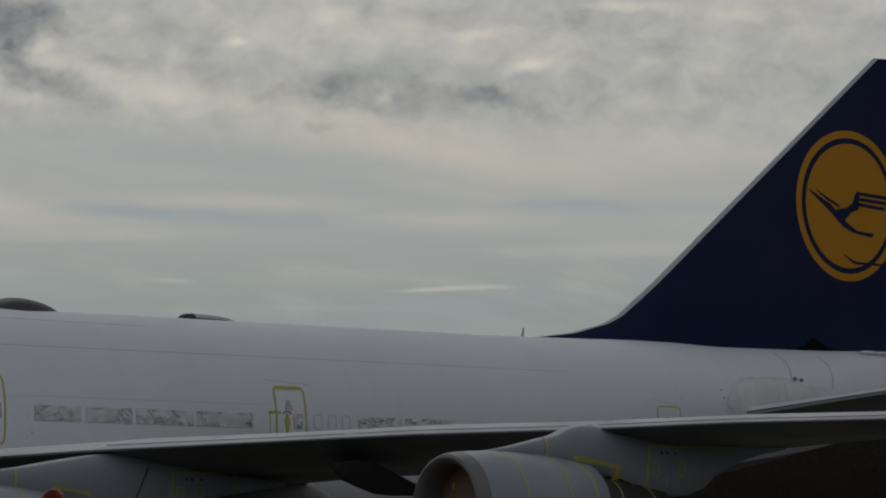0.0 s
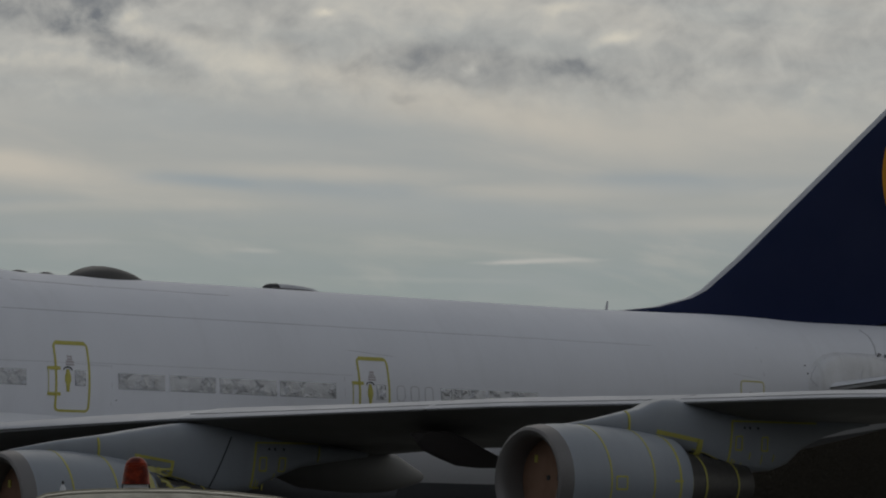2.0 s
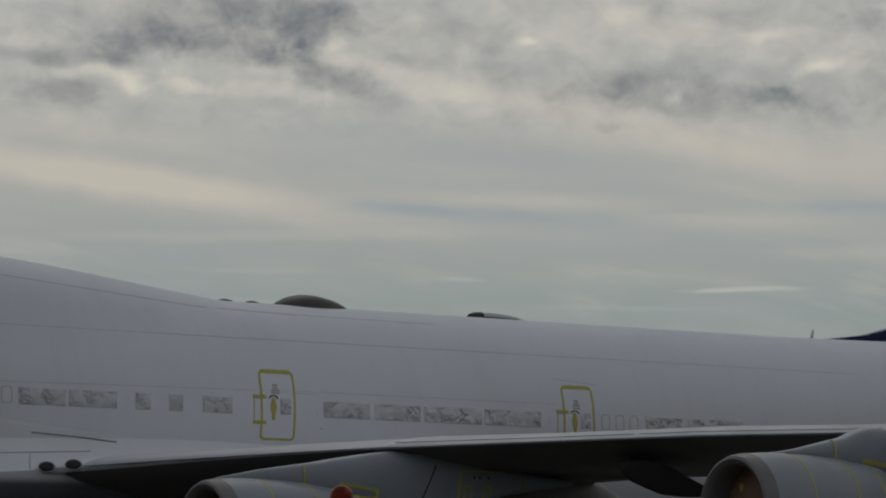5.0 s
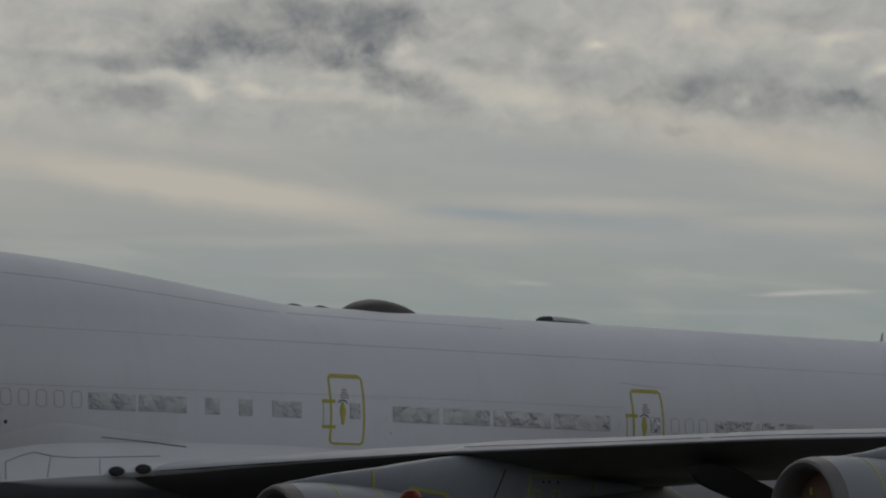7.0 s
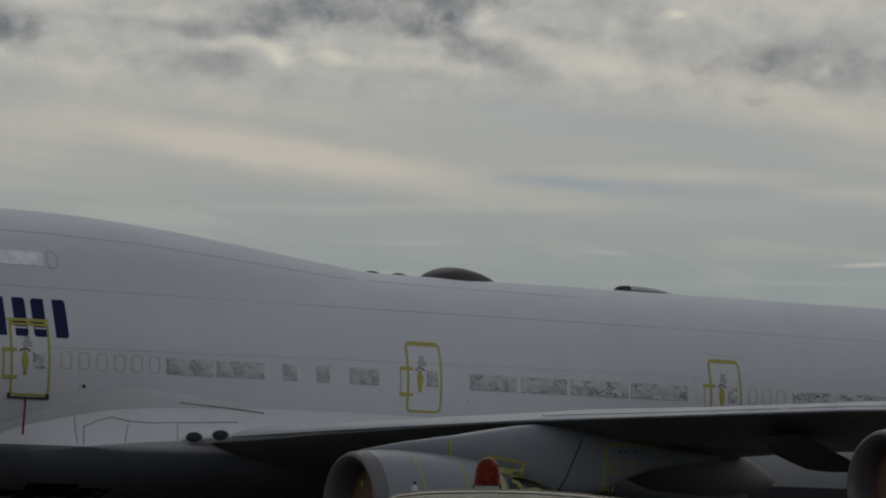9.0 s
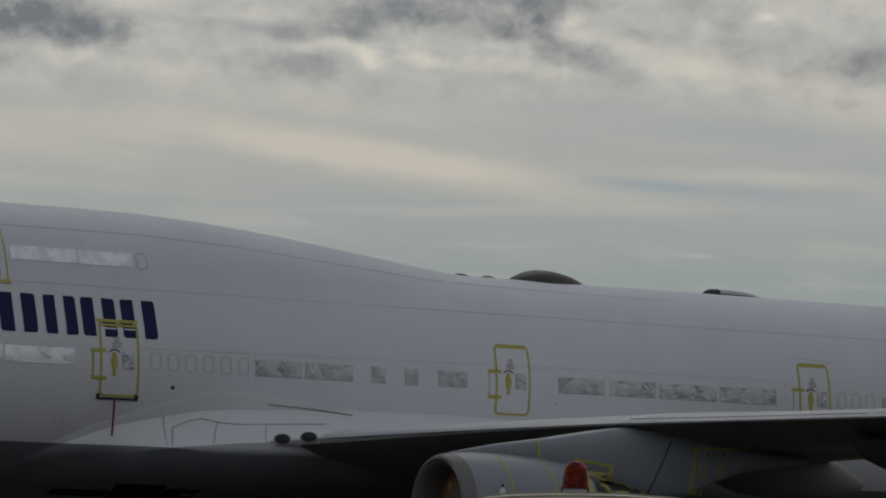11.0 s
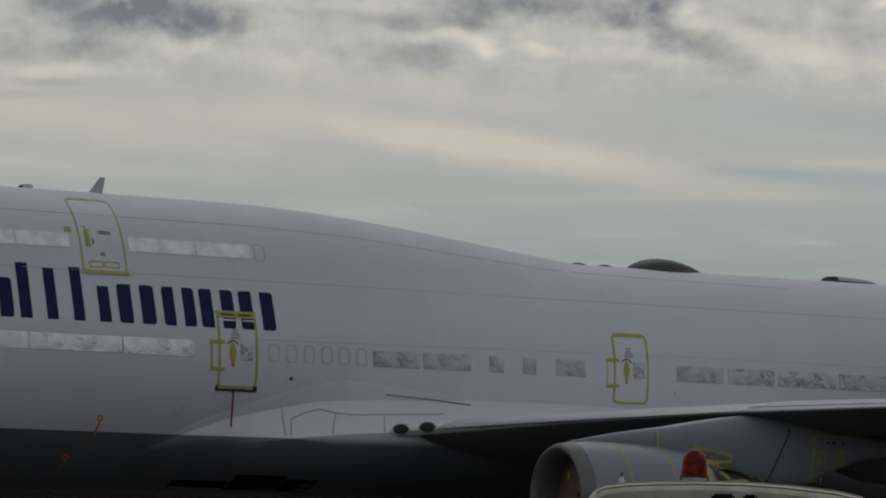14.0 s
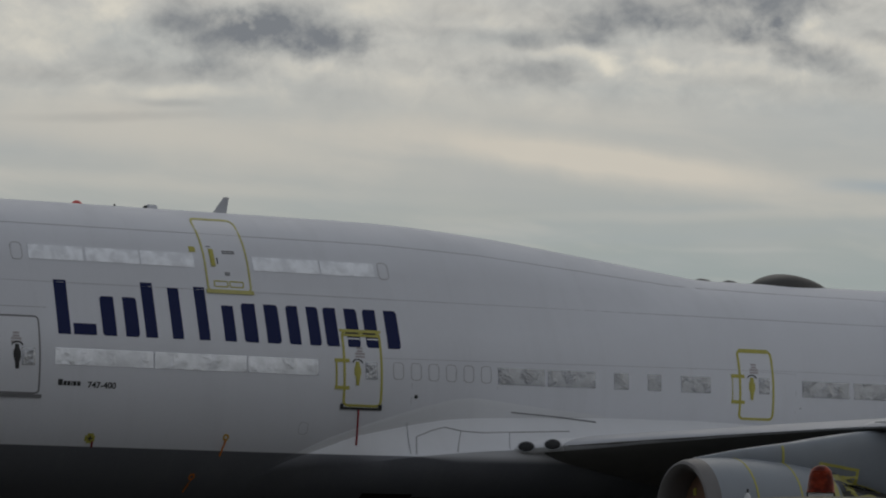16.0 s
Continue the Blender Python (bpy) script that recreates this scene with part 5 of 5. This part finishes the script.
def van_ring(f, scale):
    """Outline across the van at distance f along it."""
    half = [(-1.02, 0.45), (-1.06, 0.9), (-1.05, 1.5), (-1.01, 2.0), (-0.97, 2.2), (-0.92, 2.31), (-0.87, 2.365), (-0.79, 2.402), (-0.6, 2.43), (-0.35, 2.448), (0.0, 2.461), (0.4, 2.464), (0.8, 2.446), (1.2, 2.41), (1.42, 2.365), (1.6, 2.3), (1.68, 2.15), (1.72, 1.8), (1.74, 1.3), (1.74, 0.9), (1.7, 0.45)]
    return [vp(0.02 + r * scale, f, 0.45 + (z - 0.45) * scale) for r, z in half]


body = part("body", loft([van_ring(f, s) for f, s in ((-0.12, 0.955), (-0.06, 0.98), (0.25, 0.995), (1.0, 1.0), (3.2, 1.0), (3.6, 0.95), (3.9, 0.8))]), CREAM, van, "cream painted van body")


def vbox(name, lo, hi, mat, parent, label="", bevel=0.02):
    bm = box(lo, hi, bevel)
    for v in bm.verts:
        v.co = vp(*v.co)
    return part(name, bm, mat, parent, label)


for f, sc, dip, thick in ((-0.05, 0.985, 0.012, 0.009), (0.1, 0.995, 0.003, 0.007)):
    ridge = [p - Vector((0, 0, dip)) - VF * 0.06 for p in van_ring(f, sc)[6:15]]
    part("roof_rib", tube(ridge, thick, 6), DIRTY, van, "grimy roof seam")
GLASS = surface("dark_van_glass", (0.02, 0.022, 0.025), 0.1, var=0.05, bump=0.0)
vbox("rear_window", (0.15, -0.15, 1.65), (0.35, -0.02, 2.345), GLASS, van, "dark rear window")
vbox("rear_window", (0.415, -0.15, 1.65), (0.545, -0.02, 2.345), GLASS, van, "dark rear window")
vbox("bumper", (-0.98, -0.25, 0.35), (1.6, 0.05, 0.6), DARK, van)
for r in (-0.85, 1.45):
    for f in (0.7, 3.0):
        bm = lathe((0, 0, 0), [(0, 0.2), (0, 0.3), (0.05, 0.34), (0.15, 0.34), (0.2, 0.3), (0.2, 0.2)], 24, (1, 0, 0), caps=True)
        for v in bm.verts:
            v.co = vp(r - 0.1 + v.co.x, f + v.co.y, 0.34 + v.co.z)
        part("wheel", bm, DARK, van, "black tyre")
beacon = thing("beacon", tuple(vp(0, 0.35, 2.43)), "red dome warning beacon on the van roof", "beacon")
part("base", lathe(vp(0, 0.35, 2.42), [(0, 0.1), (0.0, 0.112), (0.062, 0.112), (0.068, 0.1)], 28, (0, 0, 1), caps=True), SKIN_SEAM, beacon, "pale plastic base")
prof = [(0, 0.116), (0.01, 0.118)]
for k in range(13):
    h = 0.014 + 0.0125 * k
    r = float(np.interp(h, [0, 0.06, 0.11, 0.15, 0.19], [0.117, 0.111, 0.103, 0.094, 0.08]))
    prof += [(h, r), (h + 0.005, r - 0.002), (h + 0.0075, r - 0.002), (h + 0.0115, r)]
prof += [(0.19, 0.078), (0.208, 0.062), (0.222, 0.042), (0.229, 0.02), (0.23, 0.0)]
part("lens", lathe(vp(0, 0.35, 2.487), [(h * 1.04, r * 1.05) for h, r in prof], 36, (0, 0, 1)), LENS, beacon, "red ribbed lens")
part("reflector", lathe(vp(0, 0.35, 2.46), [(0, 0.04), (0.1, 0.05), (0.14, 0.03)], 16, (0, 0, 1), caps=True), DARK, beacon)
for r in (-0.115, 0.115):
    vbox("bracket", (r - 0.008, 0.22, 2.42), (r + 0.008, 0.24, 2.487), DARK, beacon, "", 0.002)
aerial = part("roof_aerial", lathe(vp(-0.63, 0.4, 2.42), [(0, 0.03), (0.025, 0.026), (0.05, 0.01), (0.055, 0.008)], 12, (0, 0, 1), caps=True), SKIN_WHITE, van, "small white roof aerial with black tip")
part("tip", lathe(vp(-0.63, 0.4, 2.473), [(0, 0.008), (0.012, 0.011), (0.03, 0.009), (0.034, 0.0)], 10, (0, 0, 1)), DARK, aerial)

# ================================================================ ground and distance
me = bpy.data.meshes.new("ground")
me.from_pydata([(-3000, -3000, 0), (3000, -3000, 0), (3000, 3000, 0), (-3000, 3000, 0)], [], [(0, 1, 2, 3)])
me.materials.append(APRON)
tagged(new("ground", me), "dark grey airport apron", "ground", kind="structure")
me = bpy.data.meshes.new("grass_field")
me.from_pydata([(-3000, 75, 0.02), (3000, 75, 0.02), (3000, 3000, 0.02), (-3000, 3000, 0.02)], [], [(0, 1, 2, 3)])
me.materials.append(GRASS)
tagged(new("grass_field", me), "dull olive grass beyond the apron", "grass", kind="structure")


def woods(name, az0, az1, dist, tops, count, size, seed, label):
    """A far belt of trees: very many small leaf sprays, thick below and ragged on top. tops: azimuth and elevation of the treeline, degrees."""
    rnd = random.Random(seed)
    verts, faces = [], []
    ta, te = [q[0] for q in tops], [q[1] for q in tops]
    for k in range(count):
        deg = rnd.uniform(az0, az1)
        a = radians(deg)
        d = dist * rnd.uniform(0.97, 1.06)
        top = EYE[2] + dist * math.tan(radians(float(np.interp(deg, ta, te))))
        hmax = top * (0.97 + 0.08 * noise.noise(Vector((deg * 1.7, seed, 0.0))) + 0.10 * noise.noise(Vector((deg * 7.0, seed, 1.0))))
        z = max(0.2, hmax * rnd.random() ** 0.6 + rnd.gauss(0, 0.25))
        c = Vector((EYE[0] + math.sin(a) * d, EYE[1] + math.cos(a) * d, z))
        r = size * rnd.uniform(0.5, 1.4)
        u = Vector((rnd.gauss(0, 1), rnd.gauss(0, 1), rnd.gauss(0, 0.7))).normalized() * r
        w = Vector((rnd.gauss(0, 1), rnd.gauss(0, 1), rnd.gauss(0, 0.7))).normalized() * r * 0.7
        base = len(verts)
        verts += [tuple(c + u), tuple(c + w * 0.9 + u * 0.2), tuple(c - u * 0.9), tuple(c - w)]
        faces.append((base, base + 1, base + 2, base + 3))
    # the thick inside of the belt, behind the sprays
    steps = int((az1 - az0) * 12)
    base = len(verts)
    for k in range(steps + 1):
        deg = az0 + (az1 - az0) * k / steps
        a, d = radians(deg), dist * 1.02
        top = (EYE[2] + dist * math.tan(radians(float(np.interp(deg, ta, te))))) * (0.98 + 0.08 * noise.noise(Vector((deg * 1.7, seed, 0.0))) + 0.10 * noise.noise(Vector((deg * 7.0, seed, 1.0))))
        verts += [(EYE[0] + math.sin(a) * d, EYE[1] + math.cos(a) * d, h) for h in (0.0, top)]
    faces += [(base + 2 * k, base + 2 * k + 2, base + 2 * k + 3, base + 2 * k + 1) for k in range(steps)]
    m = bpy.data.meshes.new(name)
    m.from_pydata(verts, [], faces)
    m.materials.append(LEAVES)
    return tagged(new(name, m), label, "woods", kind="stuff")


woods("far_woods", 14, 48, 900, [(14, 0.3), (32, 0.3), (36, 0.5), (38, 0.6), (48, 0.6)], 130000, 0.22, 3, "dark distant belt of trees")
woods("near_woods", 41.6, 52, 420, [(41.6, 0.9), (42.6, 1.4), (43.5, 1.75), (45, 2.1), (46.2, 2.2), (52, 2.4)], 240000, 0.09, 5, "dark dense trees behind the tail")
# unseen trees added beside and behind the camera to block low sky light
woods("light_block_trees", 50, 335, 70, [(50, 2.0), (55, 6.0), (65, 8.0), (80, 9.0), (120, 12.0), (160, 24.0), (280, 28.0), (335, 22.0)], 26000, 1.1, 9, "unseen tall trees added to hold off low sky light")
